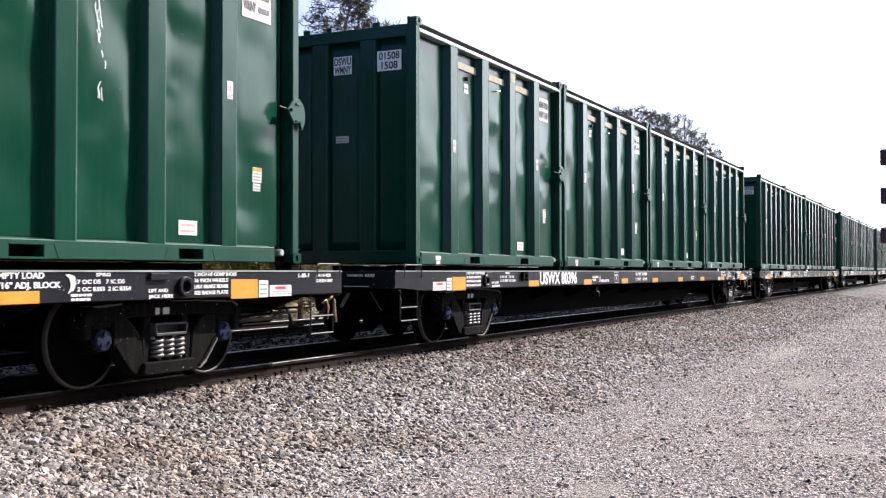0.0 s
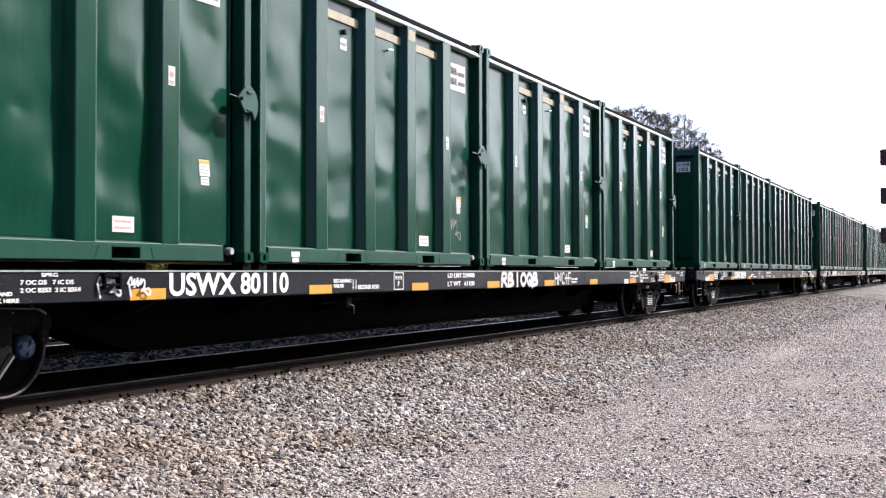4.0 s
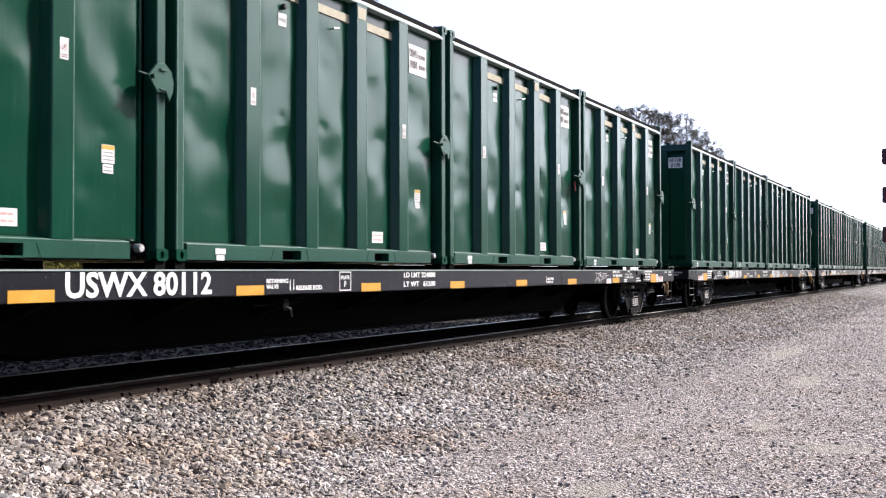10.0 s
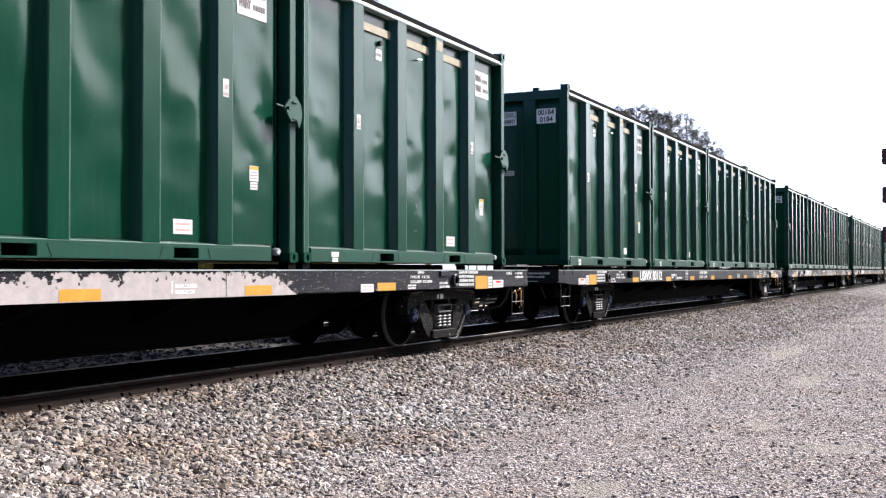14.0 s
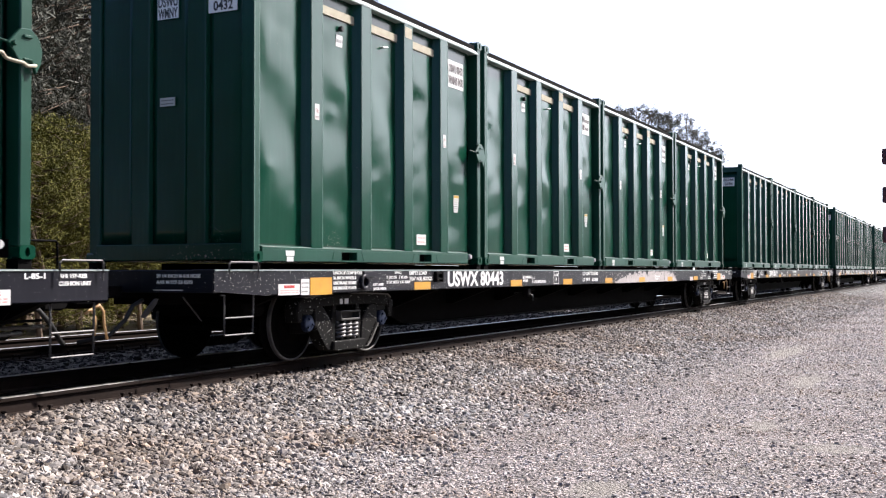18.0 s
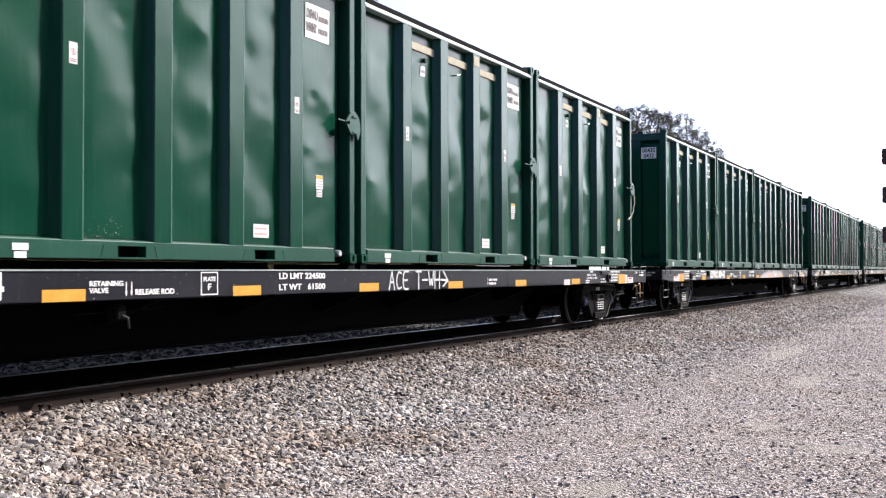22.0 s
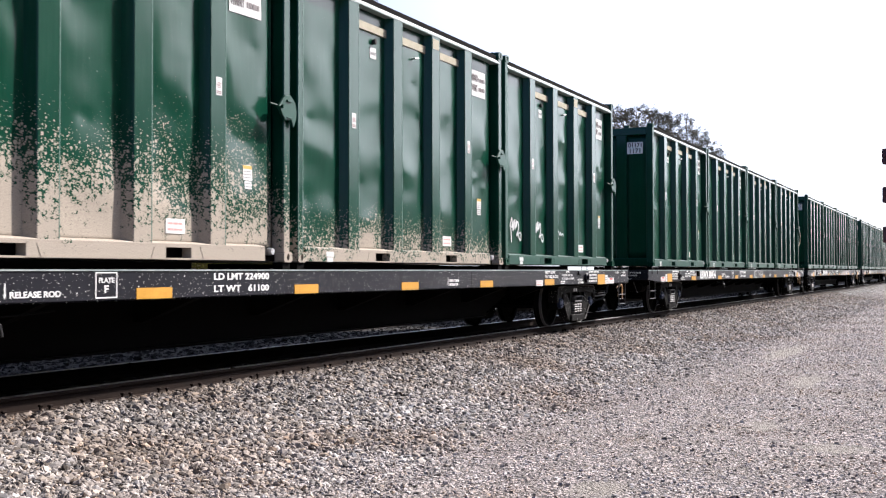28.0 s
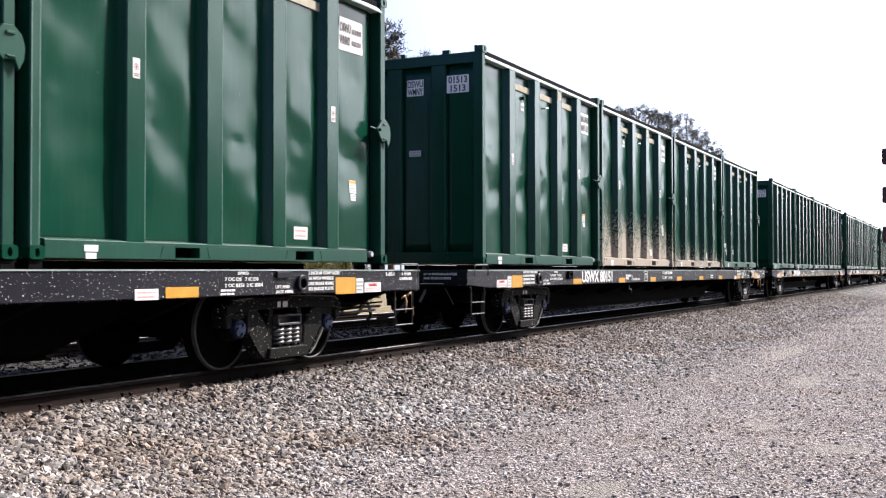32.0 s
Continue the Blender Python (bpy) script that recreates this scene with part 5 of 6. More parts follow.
        part("print", k("warning_print", lambda: bars(2, 0.36, 0.05, 0.4, 13), M_PINK), None, wp, m=pose(0.03, -0.003, 0.014))
        jx = 2.18 if s < 0 else 22.47
        part("jacking_ring", k("jacking_ring", lambda: ring_mesh(0.058, 0.10, 0.045), M_BLACK), None, car, "round jacking lug", pose(jx, y, 0.945))
        # flat dark disc painted as the shade inside the hole
        part("jacking_hole", k("jacking_hole", lambda: turned([(0.057, -0.004), (0.057, 0.0)], 16), M_UNDER), None, car, m=pose(jx, y, 0.945))
        part("jack_bracket", k("jack_bracket", lambda: box(0, 0.26, -0.03, 0.0, 0, 0.07, 0.006), M_BLACK), None, car, m=pose(jx - 0.50 if s > 0 else jx - 0.02, y, 1.01))
        tx = jx + 0.16 if s > 0 else jx - 0.72
        write("2 INCH HF COMP SHOES", tx, tx + 0.68, 1.047, 0.036, car, M_LETTER, y - 0.002)
        for q, txt in enumerate(("36 INCH WHEELS", "UBX BRAKE BEAMS", "SEE BADGE PLATE")):
            write(txt, tx, tx + 0.54, 0.985 - 0.062 * q, 0.036, car, M_LETTER, y - 0.002)
        tx = jx - 0.50 if s > 0 else jx + 0.25
        write("LIFT AND", tx, tx + 0.27, 0.895, 0.032, car, M_LETTER, y - 0.002)
        write("JACK HERE", tx, tx + 0.34, 0.84, 0.032, car, M_LETTER, y - 0.002)
        tx = jx - 1.40 if s > 0 else jx + 0.60
        write("SPRG", tx + 0.22, tx + 0.40, 1.05, 0.03, car, M_LETTER, y - 0.002)
        write("7 OC D5   7 IC D5", tx, tx + 0.58, 0.985, 0.036, car, M_LETTER, y - 0.002)
        write("2 OC B353  2 IC B354", tx, tx + 0.66, 0.92, 0.036, car, M_LETTER, y - 0.002)
        if (s < 0) != stencil_at_tail:
            continue
        tx = 20.18 if s > 0 else 3.42
        write("EMPTY LOAD", tx, tx + 0.52, 1.035, 0.05, car, M_LETTER, y - 0.002)
        write('7/16" ADJ. BLOCK', tx, tx + 0.70, 0.955, 0.05, car, M_LETTER, y - 0.002)
    # end plate print, on the tail
    end = pose(TAIL - 0.002, 0, 0) @ pose(0, 0, 0, 0, 0, -90)
    for q, txt in enumerate(("59 1/4 INCH M-618 HOSE", "AAR M-927-23-0592") if number[-3:] != "396" else ("WMHA 4295",)):
        o = write(txt, 0, (0.58 if len(txt) > 9 else 0.44) - 0.1 * q, 0, 0.036, car, M_LETTER, 0)
        o.matrix_basis = pose(0, -0.56, 1.02 - 0.065 * q) @ end
    part("end_line", k("end_line", lambda: box(0, 0.4, -0.002, 0, 0, 0.008), M_LETTER), None, car, m=pose(0, -0.51, 0.885) @ end)
    sticker("sill_notice", car, 19.74, SILL_B + 0.0, 0.32, 0.105, y, "white notice with red print", M_PINK, 2, seed=21)
    part("small_print", k("small_print", lambda: bars(2, 0.24, 0.075, 0.6, 22), M_LETTER), None, car, "two lines of small white print", pose(21.0, y - 0.002, 0.83))
    write("BRAKE CYLINDER", 16.22, 16.55, 0.925, 0.036, car, M_LETTER, y - 0.002)
    write("PRESSURE TAP", 16.22, 16.51, 0.865, 0.036, car, M_LETTER, y - 0.002)
    part("weld_seam", k("weld_seam", lambda: box(-0.004, 0.004, -0.004, 0.002, SILL_B + 0.01, SILL_T - 0.024), M_STEP), None, car, "thin vertical weld seam", pose(17.01, y, 0))
    for ax in (8.02, 8.09, 16.17):
        part("arrow", k("arrow", lambda: slab([(0.0, 0.0), (0.016, 0.04), (0.006, 0.04), (0.006, 0.13), (-0.006, 0.13), (-0.006, 0.04), (-0.016, 0.04)], -0.002, 0.0), M_LETTER), None, car, m=pose(ax, y - 0.002, 0.86))
    write("L-85-1", 24.47, 24.69, 1.025, 0.045, car, M_LETTER, y - 0.002)
    write("AHI 15F-REB", 24.84, 25.16, 1.03, 0.035, car, M_LETTER, y - 0.002)
    write("CUSHION UNIT", 24.84, 25.21, 0.965, 0.035, car, M_LETTER, y - 0.002)
    x0, x1 = {"0112": (4.66, 6.62), "0151": (4.57, 6.56), "0443": (4.62, 6.70), "0434": (4.60, 6.64)}.get(number[-4:], (4.59, 6.60))
    write(number, x0, x1, 0.862, 0.215, car, M_LETTER, y - 0.002, "car_number")
    write("RETAINING\nVALVE", 7.56, 7.98, 0.955, 0.045, car, M_LETTER, y - 0.002)
    write("RELEASE ROD", 8.14, 8.68, 0.87, 0.05, car, M_LETTER, y - 0.002)
    limit = 10.43 if number.endswith("434") else 10.73
    write("LD LMT " + first[0], limit, limit + 0.95, 1.0, 0.066, car, M_LETTER, y - 0.002)
    write("LT WT   " + first[1], limit, limit + 0.95, 0.875, 0.066, car, M_LETTER, y - 0.002)
    pl = part("plate_frame", k("plate_frame", lambda: frame_mesh(0.27, 0.235, 0.012), M_LETTER), None, car, "white outlined clearance mark", pose(9.08, y, 0.845))
    write("PLATE", 0.04, 0.23, 0.14, 0.045, pl, M_LETTER, -0.002)
    write("F", 0.11, 0.16, 0.05, 0.065, pl, M_LETTER, -0.002)
    return tagged(car, "black flat car with white lettering carrying green containers", "flat car", group="cars of the train")


def frame_mesh(w, h, t):
    bm = box(0, w, -0.002, 0.0, 0, t)
    box(0, w, -0.002, 0.0, h - t, h, bm=bm)
    box(0, t, -0.002, 0.0, t, h - t, bm=bm)
    box(w - t, w, -0.002, 0.0, t, h - t, bm=bm)
    return bm


SLACK = {-5: -0.13, -4: -0.093, -3: 0.02, -2: -0.042, -1: -0.047, 0: 0.05, 1: -0.14, 2: -0.06, 3: -0.06, 4: -0.06}   # play in the couplers
WHEELSETS = []
STRAPS = []
MOVERS = []


# an angular sign with hatching beside it: strokes of (x, z)
ANGULAR = [[(0.08, 0.21), (0.13, 0.12), (0.22, 0.10), (0.30, 0.20), (0.08, 0.21)], [(0.22, 0.10), (0.02, 0.06), (0.05, 0.0)], [(0.30, 0.20), (0.38, 0.23), (0.44, 0.16), (0.36, 0.13), (0.30, 0.20)],
           [(0.20, 0.0), (0.27, 0.11), (0.33, 0.06), (0.50, 0.08), (0.44, 0.16)], [(0.33, 0.06), (0.30, 0.0)], [(0.38, 0.06), (0.36, 0.0)], [(0.43, 0.06), (0.42, 0.0)],
           [(0.34, 0.16), (0.40, 0.19), (0.38, 0.15)]] + [[(0.52 + 0.05 * i, 0.20 - 0.012 * i), (0.49 + 0.05 * i, 0.07 + 0.008 * i)] for i in range(6)] + [[(0.56, 0.20), (0.82, 0.20)], [(0.70, 0.16), (0.92, 0.15)]]


def sill_paint(place, car):
    """Sprayed tags and overpainting on the sills."""
    y = SY - 0.004
    if place == 0:
        part("graffiti", scrawl("RB!OQB", 12.74, 14.36, 0.85, 0.215, 0.066), M_SPRAY, car, "white sprayed graffiti", pose(0, y, 0))
        part("graffiti", scrawl("HNC+F", 15.27, 16.15, 0.85, 0.22, 0.036), M_SPRAY, car, "white sprayed graffiti", pose(0, y, 0))
        part("paint_smear", slab([(0.03, 0.0), (0.10, 0.03), (0.13, 0.09), (0.11, 0.15), (0.05, 0.17), (0.0, 0.165), (0.05, 0.13), (0.065, 0.08), (0.055, 0.04)], -0.003, 0.0), M_SPRAY, car, "white crescent paint smear", pose(20.93, y, 0.90))
        part("graffiti", scrawl("zz", 3.6, 4.35, 0.90, 0.16, 0.02), M_SPRAY, car, "white sprayed graffiti", pose(0, y, 0))
    if place == -1:
        part("graffiti", ribbon(ANGULAR, 0.011), M_FADED, car, "thin angular grey scrawl", pose(18.94, y, 0.83))
    if place == -2:
        part("pale_overpaint", wash_mesh(5.4, 0.275, 3), M_WASH, car, "patchy pale grey overpainting", pose(12.9, y + 0.003, SILL_B + 0.003))
    if place == -3:
        part("graffiti", scrawl("ACE T-WH>", 12.93, 14.63, 0.84, 0.24, 0.028), M_SPRAY, car, "white sprayed graffiti", pose(0, y, 0))


def box_marks(place, i, c, seed):
    """Marks that set single containers apart."""
    mark = lambda name, bm, mat, said, x, z: part(name, drape(bm, seed, x, z), mat, c, said, pose(x, 0, z))
    if (place, i) == (0, 3):
        mark("paint_scrape", scrapes(48, 0.16, 1.9, 3, 0.13, 0.008), M_LETTER, "white scraped paint", 2.85, 1.45)
    if (place, i) == (-1, 2):
        part("red_tag", slab([(-0.03, 0.0), (0.03, 0.02), (0.035, -0.05), (0.06, -0.16), (0.015, -0.17), (0.0, -0.07)], -0.004, 0.004), M_RED, c, "torn red tag hanging below the latch", pose(BOX - 0.27, -SIDE + 0.06, 1.66))
    if (place, i) == (-1, 3):
        mark("paint_scrape", scrapes(260, 0.62, 1.65, 5, 0.11, 0.0035), M_SCRATCH, "pale scratches", 5.05, 0.22)
    if (place, i) == (-2, 3):
        mark("paint_scrape", scrapes(16, 0.6, 1.0, 7, 0.05, 0.006), M_FINE, "pale scratches", 2.7, 0.4)
    if (place, i) == (-3, 3):
        pts = [(-0.80 * q / 12, 0.012 * math.sin(q * 2.1) - 0.03, -0.14 * math.sin(math.pi * q / 12) + 0.01 * math.cos(q * 2.6)) for q in range(13)]
        STRAPS.append(part("torn_strap", rod(pts, 0.016, 6), M_CREAM, c, "frayed tan strap flapping from the latch", pose(6.0, -SIDE - 0.05, 1.60)))
    if (place, i) == (-4, 3):
        for x, txt, w in ((0.42, "z", 0.60), (1.48, "z", 0.66), (2.70, "w", 0.42)):
            mark("graffiti", scrawl(txt, 0.0, w, 0.0, 0.36 if txt == "z" else 0.22, 0.032), M_SPRAY, "white sprayed graffiti", x, 0.50)
    if (place, i) == (0, 1):
        mark("graffiti", scrawl("z", 0.0, 0.55, 0.0, 0.34, 0.012), M_FINE, "faint grey scrawl", 4.95, 0.45)


# car: place in the train, number, coat, limits, tail container's number, coats of the four containers from the tail on
CARS = [
    (4, "USWX 80207", M_BLACK, ("224800", "61200"), "00612", (M_GREEN, M_GREEN, M_GREEN, M_GREEN)),
    (3, "USWX 80318", M_BLACK, ("224800", "61200"), "00930", (M_GREEN, M_GREEN, M_RUB, M_GREEN)),
    (2, "USWX 80265", M_BLACK_SPOT, ("224800", "61200"), "00755", (M_GREEN, M_GREEN, M_GREEN, M_GREEN)),
    (1, "USWX 80396", M_BLACK, ("224800", "61200"), "01508", (M_GREEN, M_GREEN, M_GREEN, M_GREEN)),
    (0, "USWX 80110", M_BLACK, ("224900", "61100"), "00108", (M_RUB, M_GREEN, M_GREEN, M_GREEN)),
    (-1, "USWX 80112", M_BLACK, ("224800", "61200"), "00184", (M_GREEN, M_GREEN, M_GREEN, M_GREEN)),
    (-2, "USWX 80443", M_BLACK_SPOT, ("224500", "61500"), "00432", (M_RUB, M_GREEN, M_GREEN, M_GREEN)),
    (-3, "USWX 80434", M_BLACK, ("224500", "61500"), "01171", (M_GREEN, M_RUB, M_GREEN, M_GREEN)),
    (-4, "USWX 80151", M_BLACK_SPOT, ("224900", "61100"), "01513", (M_GREEN, M_MUD, M_MUD_LOW, M_GREEN)),
    (-5, "USWX 80229", M_BLACK_SPOT, ("224800", "61200"), "", (M_GREEN, M_GREEN, M_GREEN, M_GREEN)),
]
for place, number, coat, limits, tail, coats in CARS:
    car = flat_car(number, coat, limits)
    sill_paint(place, car)
    slack = SLACK.get(place, 0.0)
    MOVERS.append((car, place * CAR + slack, 0.0))
    for i, paint_mat in enumerate(coats):
        seed = 1 + (place * 3 + i * 5) % 7
        c = container(paint_mat, seed, tail if i == 0 else "", near_latch=(i == 0 and place == 0))
        said = {M_GREEN.name: "dark green ribbed steel waste container on a flat car", M_RUB.name: "scuffed dark green ribbed steel container on a flat car",
                M_MUD.name: "green steel container with tan mud splashed over its lower half", M_MUD_LOW.name: "green steel container with tan mud splashed along its base"}[paint_mat.name]
        box_marks(place, i, c, seed)
        tagged(c, said, "container", group="containers on the train")
        MOVERS.append((c, place * CAR + slack + i * (BOX + GAP), BASE))

# ---- trees ----
def leaf_material(name, dark, light):
    m, nt, b = base_mat(name, 0.7)
    b.inputs["Specular IOR Level"].default_value = 0.1
    geo = nt.nodes.new("ShaderNodeNewGeometry")
    n = noise_tex(nt, 0.5, 3.0)
    f = maths(nt, "ADD", maths(nt, "MULTIPLY", geo.outputs["Random Per Island"], 0.6), maths(nt, "MULTIPLY", n, 0.4))
    nt.links.new(ramp(nt, f, [(0.15, dark), (0.85, light)]), b.inputs["Base Color"])
    return m


M_BARK = plain("pine_bark", (0.05, 0.035, 0.025), (0.15, 0.11, 0.08), 0.9, 0.0, 3.0, 25.0, 0.02, 0.8)
M_NEEDLE = leaf_material("pine_needles", (0.022, 0.025, 0.018), (0.105, 0.105, 0.085))
M_NEEDLE_SUN = leaf_material("olive_needles", (0.030, 0.032, 0.012), (0.10, 0.095, 0.036))
M_BUSH = leaf_material("yellow_green_needles", (0.038, 0.042, 0.010), (0.15, 0.14, 0.030))


def pine(height, spread, seed, bare=0.35, clumps=150, fine=0.5):
    """A pine: tapered trunk, limbs, and tufts of needles at the limb ends."""
    rng = random.Random(seed)
    trunk = bmesh.new()
    limbs = []
    pts = [Vector((rng.uniform(-0.1, 0.1) * i, rng.uniform(-0.1, 0.1) * i, height * i / 6)) for i in range(7)]
    for i in range(6):
        tmp = bmesh.new()
        r0, r1 = height * 0.014 * (1 - i / 6.5) + 0.02, height * 0.014 * (1 - (i + 1) / 6.5) + 0.02
        rings = []
        for p, r in ((pts[i], r0), (pts[i + 1], r1)):
            rings.append([trunk.verts.new(p + Vector((r * math.cos(k * math.pi / 4), r * math.sin(k * math.pi / 4), 0))) for k in range(8)])
        for k in range(8):
            trunk.faces.new((rings[0][k], rings[0][(k + 1) % 8], rings[1][(k + 1) % 8], rings[1][k]))
        tmp.free()
    ends = []
    n = max(14, min(70, clumps // 8))
    for i in range(n):
        h = bare + (1 - bare) * (i + rng.random()) / n
        u = (h - bare) / (1 - bare)
        reach = spread * (0.35 + 0.9 * math.sin(math.pi * min(1, 0.22 + 0.75 * u))) * rng.uniform(0.5, 1.1)
        a = rng.uniform(0, 2 * math.pi)
        z = h * height
        s = Vector((0, 0, z))
        e = Vector((reach * math.cos(a), reach * math.sin(a), z + reach * rng.uniform(0.05, 0.5)))
        m = (s + e) / 2 + Vector((0, 0, -0.08 * reach))
        rod([s, m, e], 0.008 + 0.0011 * height, 4, trunk)
        for q in range(max(1, clumps // n)):
            f = rng.uniform(0.45, 1.05)
            ends.append(s.lerp(e, f) + Vector((rng.gauss(0, 0.35), rng.gauss(0, 0.35), rng.gauss(0, 0.25))) * spread * 0.28)
    # tufts: fans of narrow blades
    verts, faces = [], []
    for c in ends:
        size = fine * rng.uniform(0.6, 1.3)
        for q in range(13):
            d = Vector((rng.gauss(0, 1), rng.gauss(0, 1), rng.gauss(0.35, 0.8))).normalized()
            w = d.cross(Vector((rng.gauss(0, 1), rng.gauss(0, 1), rng.gauss(0, 1)))).normalized() * size * 0.085
            o = c + Vector((rng.gauss(0, 1), rng.gauss(0, 1), rng.gauss(0, 1))) * size * 0.35
            k = len(verts)
            verts += [o - w, o + d * size, o + w]
            faces.append((k, k + 1, k + 2))
    me = bpy.data.meshes.new("crown")
    me.from_pydata([tuple(v) for v in verts], [], faces)
    return trunk, me


def plant(kind, x, y, size, label, group="pines behind the track"):
    trunk, crown = kind
    t = new("pine_tree")
    t.matrix_basis = pose(x, y, ground_z(x, y) - 0.05, 0, 0, (x * 37 + y * 91) % 360) @ Matrix.Scale(size, 4)
    part("trunk", trunk, None, t)
    part("crown", crown, None, t)
    return tagged(t, label, "tree", group=group)


def pine_kind(mat, *args, **kw):
    trunk, me = pine(*args, **kw)
    tm = bpy.data.meshes.new("trunk")
    trunk.to_mesh(tm)
    trunk.free()
    tm.materials.append(M_BARK)
    me.materials.append(mat)
    return tm, me


TALL = [pine_kind(M_NEEDLE, 17.5, 2.6, 21 + i, 0.35, 1000, 0.32) for i in range(3)]
AIRY = [pine_kind(M_NEEDLE, 17.5, 2.6, 21 + i, 0.35, 560, 0.30) for i in range(3)]
MIDDLE = [pine_kind(M_NEEDLE_SUN if i % 2 else M_NEEDLE, 10.5, 2.2, 31 + i, 0.10, 2400, 0.17) for i in range(4)]
BACK = [pine_kind(M_NEEDLE, 14.0, 2.8, 51 + i, 0.06, 130, 1.3) for i in range(4)]
WOOD = [pine_kind(M_NEEDLE, 14.0, 2.8, 61 + i, 0.10, 3000, 0.20) for i in range(3)]
LOWT = [pine_kind(M_BUSH, 5.0, 1.9, 41 + i, 0.05, 1500, 0.14) for i in range(3)]


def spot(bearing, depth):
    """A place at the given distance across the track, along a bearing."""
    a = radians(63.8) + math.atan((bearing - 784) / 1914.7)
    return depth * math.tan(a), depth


rng = random.Random(5)
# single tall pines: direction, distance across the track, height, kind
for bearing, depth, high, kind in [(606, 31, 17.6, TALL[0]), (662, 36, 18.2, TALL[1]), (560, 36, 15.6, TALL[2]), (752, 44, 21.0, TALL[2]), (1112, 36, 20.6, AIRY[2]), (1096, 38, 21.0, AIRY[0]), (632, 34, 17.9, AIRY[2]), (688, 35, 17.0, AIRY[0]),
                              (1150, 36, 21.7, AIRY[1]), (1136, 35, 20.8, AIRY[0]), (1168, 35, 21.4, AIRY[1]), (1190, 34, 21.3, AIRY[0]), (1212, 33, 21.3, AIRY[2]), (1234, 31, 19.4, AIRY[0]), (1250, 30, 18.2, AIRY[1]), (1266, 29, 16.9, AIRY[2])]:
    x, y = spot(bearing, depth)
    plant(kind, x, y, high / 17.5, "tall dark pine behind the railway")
# mostly unseen end of the wood, added for what the tail ends reflect
for i in range(36):
    plant(WOOD[i % 3] if i > 14 else BACK[i % 4], -72 + 2.6 * i, rng.uniform(24, 34), rng.uniform(0.85, 1.05) * (0.4 if i < 22 else 1.0), "dark pine in the wood behind the railway")
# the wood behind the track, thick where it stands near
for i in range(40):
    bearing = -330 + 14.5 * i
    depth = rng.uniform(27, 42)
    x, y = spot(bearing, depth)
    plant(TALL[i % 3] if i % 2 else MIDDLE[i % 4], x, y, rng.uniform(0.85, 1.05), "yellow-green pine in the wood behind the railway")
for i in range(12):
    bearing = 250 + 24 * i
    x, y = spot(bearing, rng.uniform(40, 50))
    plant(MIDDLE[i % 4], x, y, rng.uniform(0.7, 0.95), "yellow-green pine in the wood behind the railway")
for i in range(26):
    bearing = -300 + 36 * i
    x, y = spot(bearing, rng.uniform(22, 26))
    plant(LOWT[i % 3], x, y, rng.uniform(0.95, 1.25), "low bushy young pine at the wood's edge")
# unseen wood added behind and beside the camera, to cut the sky's light
for i in range(78):
    a = radians(20 + 152 * i / 77)          # from the way of travel, round behind the camera, to the tail of the train
    near = 0.5 - 0.5 * math.cos(a)
    r = rng.uniform(0.9, 1.2) * (95 - 58 * near)
    tall = min(1.0, max(0.0, (math.degrees(a) - 45) / 40))
    x, y = 5 + r * math.cos(a), min(-12 - 30 * (1 - near) * rng.random(), -2 - r * math.sin(a))
    plant(BACK[i % 4], x, y, rng.uniform(0.75, 1.0) * (1 + 0.7 * tall) * (0.27 if a > 2.1 else 1.0), "dark pine at the edge of the yard", "pines round the yard")

# a thicker unseen belt beyond the yard's far end, for the panels' dark reflections
for i in range(76):
    a = radians(3 + 66 * i / 75)
    low = min(1.0, max(0.0, (math.degrees(a) - 12) / 12))
    close = min(1.0, max(0.0, (math.degrees(a) - 29) / 11))
    r = rng.uniform(96, 112) - 64 * close * close * (3 - 2 * close)
    plant(BACK[i % 4], 5 + r * math.cos(a), -2 - r * math.sin(a), rng.uniform(0.92, 1.12) * (0.68 + 0.16 * low + 0.75 * close), "dark pine at the edge of the yard", "pines round the yard")

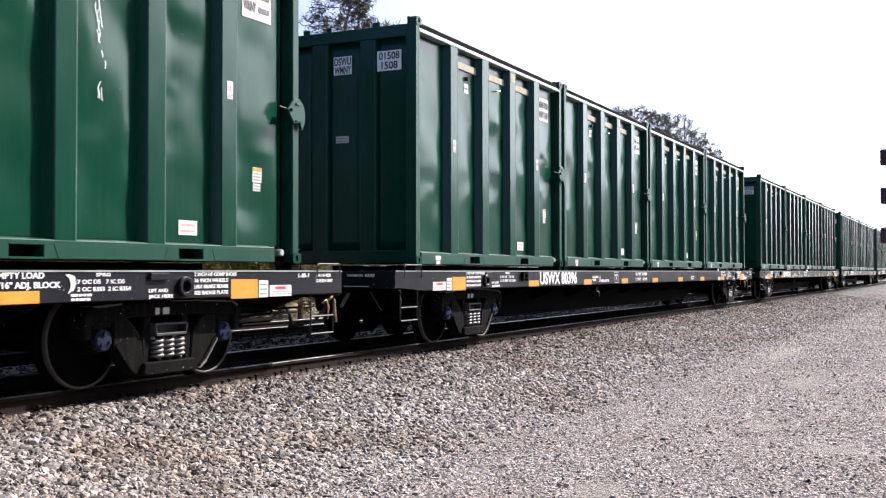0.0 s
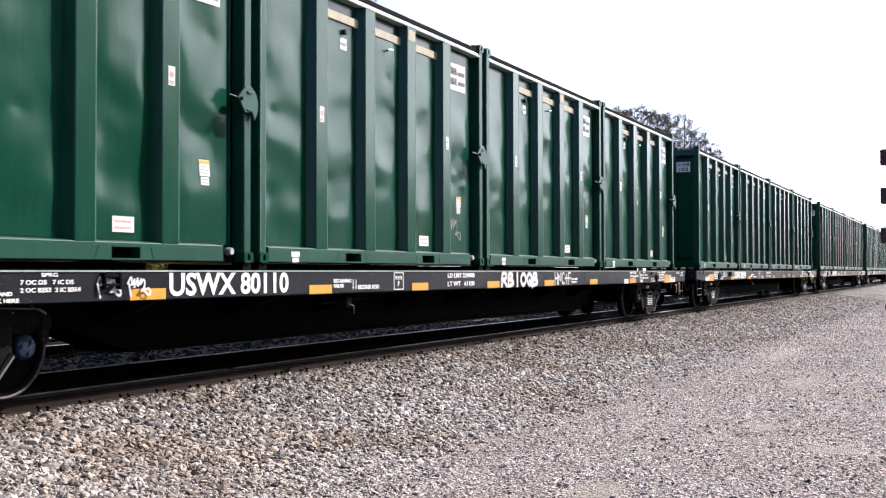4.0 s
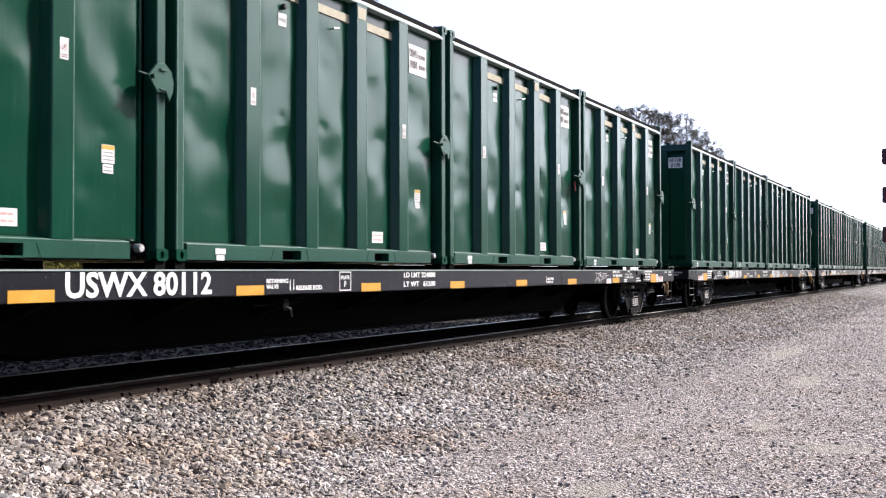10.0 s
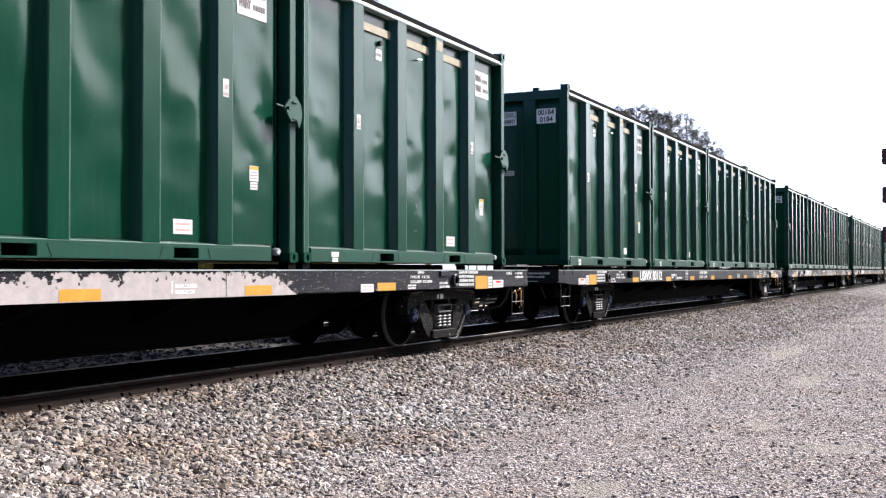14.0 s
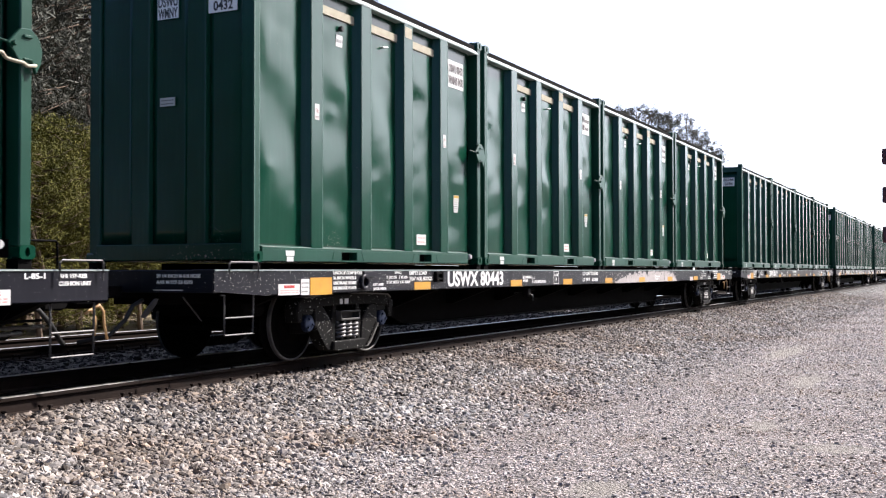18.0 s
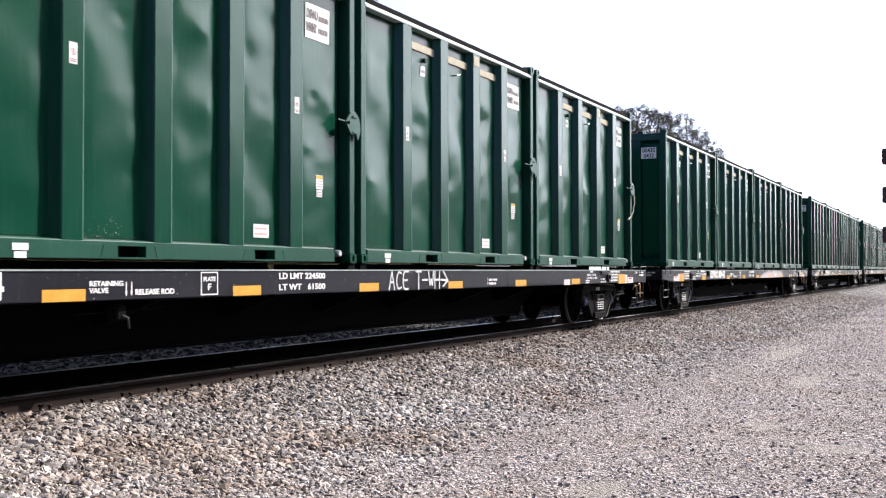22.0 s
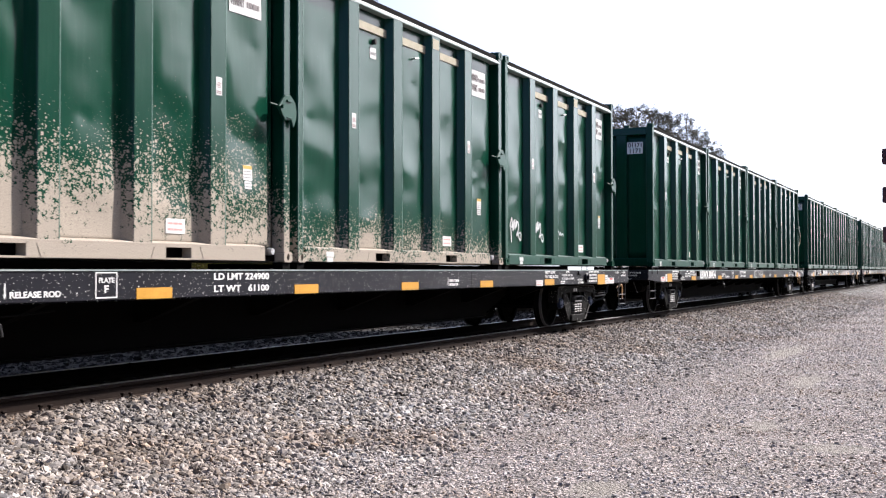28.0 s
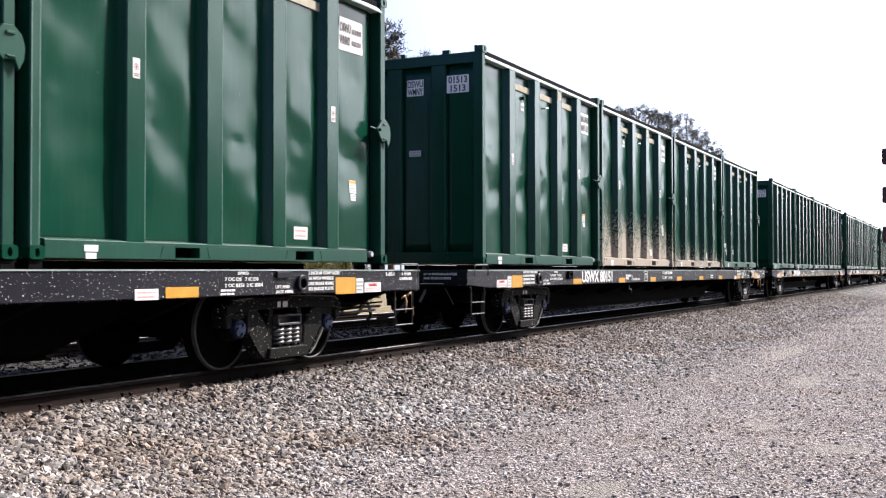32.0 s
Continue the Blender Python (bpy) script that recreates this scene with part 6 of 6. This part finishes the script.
# and unseen along the line far ahead, added to darken the far cars' reflections
for i in range(26):
    x = 112 + 12.0 * i
    plant(BACK[i % 4], x, -5 - 0.055 * (x - 100) - rng.uniform(0, 14), rng.uniform(0.50, 0.72), "dark pine beside the line far ahead", "pines round the yard")

# ---- signal at the edge of the yard ----
def signal():
    s = new("railway_signal")
    part("mast", turned_z([(0.07, -0.1), (0.06, 6.6)], 12), M_STEEL, s)
    part("foot", box(-0.25, 0.25, -0.25, 0.25, -0.1, 0.25, 0.02), M_TIE, s)
    for z in (6.35, 4.75, 3.1):
        h = part("signal_head", box(-0.12, 0.10, -0.16, 0.16, -0.34, 0.34, 0.05), M_SIGNAL, s, "dark hooded signal head", pose(0.0, 0.24, z))
        part("hood", rod([(-0.12, 0, 0.1), (-0.34, 0, 0.1)], 0.12, 12), M_SIGNAL, h)
    return tagged(s, "tall dark railway signal mast with three stacked heads", "signal")


def turned_z(profile, seg):
    bm = turned(profile, seg)
    bmesh.ops.rotate(bm, cent=(0, 0, 0), matrix=Matrix.Rotation(radians(90), 3, "X"), verts=bm.verts[:])
    return bm


M_SIGNAL = plain("dark_red_signal_paint", (0.03, 0.006, 0.012), (0.07, 0.015, 0.025), 0.5)
signal().matrix_basis = pose(48.0, 2.93, ground_z(48, 2.93))


# ---- what moves ----
def motions():
    times = [2.0 * i for i in range(17)]
    for ob, along, up in MOVERS:
        walk(ob, [(t, pose(train_at(t) + along, MID, up)) for t in times])
    # the strap swings in the wind; degrees up from level
    swing = [(0.0, -45), (15.0, -40), (16.5, 5), (17.6, 27), (18.2, 30), (18.6, 6), (19.0, 14), (19.4, -28), (19.8, -42), (20.2, -60), (20.8, -48), (21.5, -38), (22.5, -50), (24.0, -42), (26.0, -50), (32.0, -46)]
    for ob in STRAPS:
        walk(ob, [(t, pose(6.0, -SIDE - 0.05, 1.60, 0, up, 0)) for t, up in swing])
    for ws, x in WHEELSETS:
        rows = []
        for i in range(241):
            t = min(32.0, i * 4 / 30)
            rows.append((t, pose(x, 0, R_WHEEL, 0, math.degrees(train_at(t) / R_WHEEL), 0)))
        walk(ws, rows)


motions()
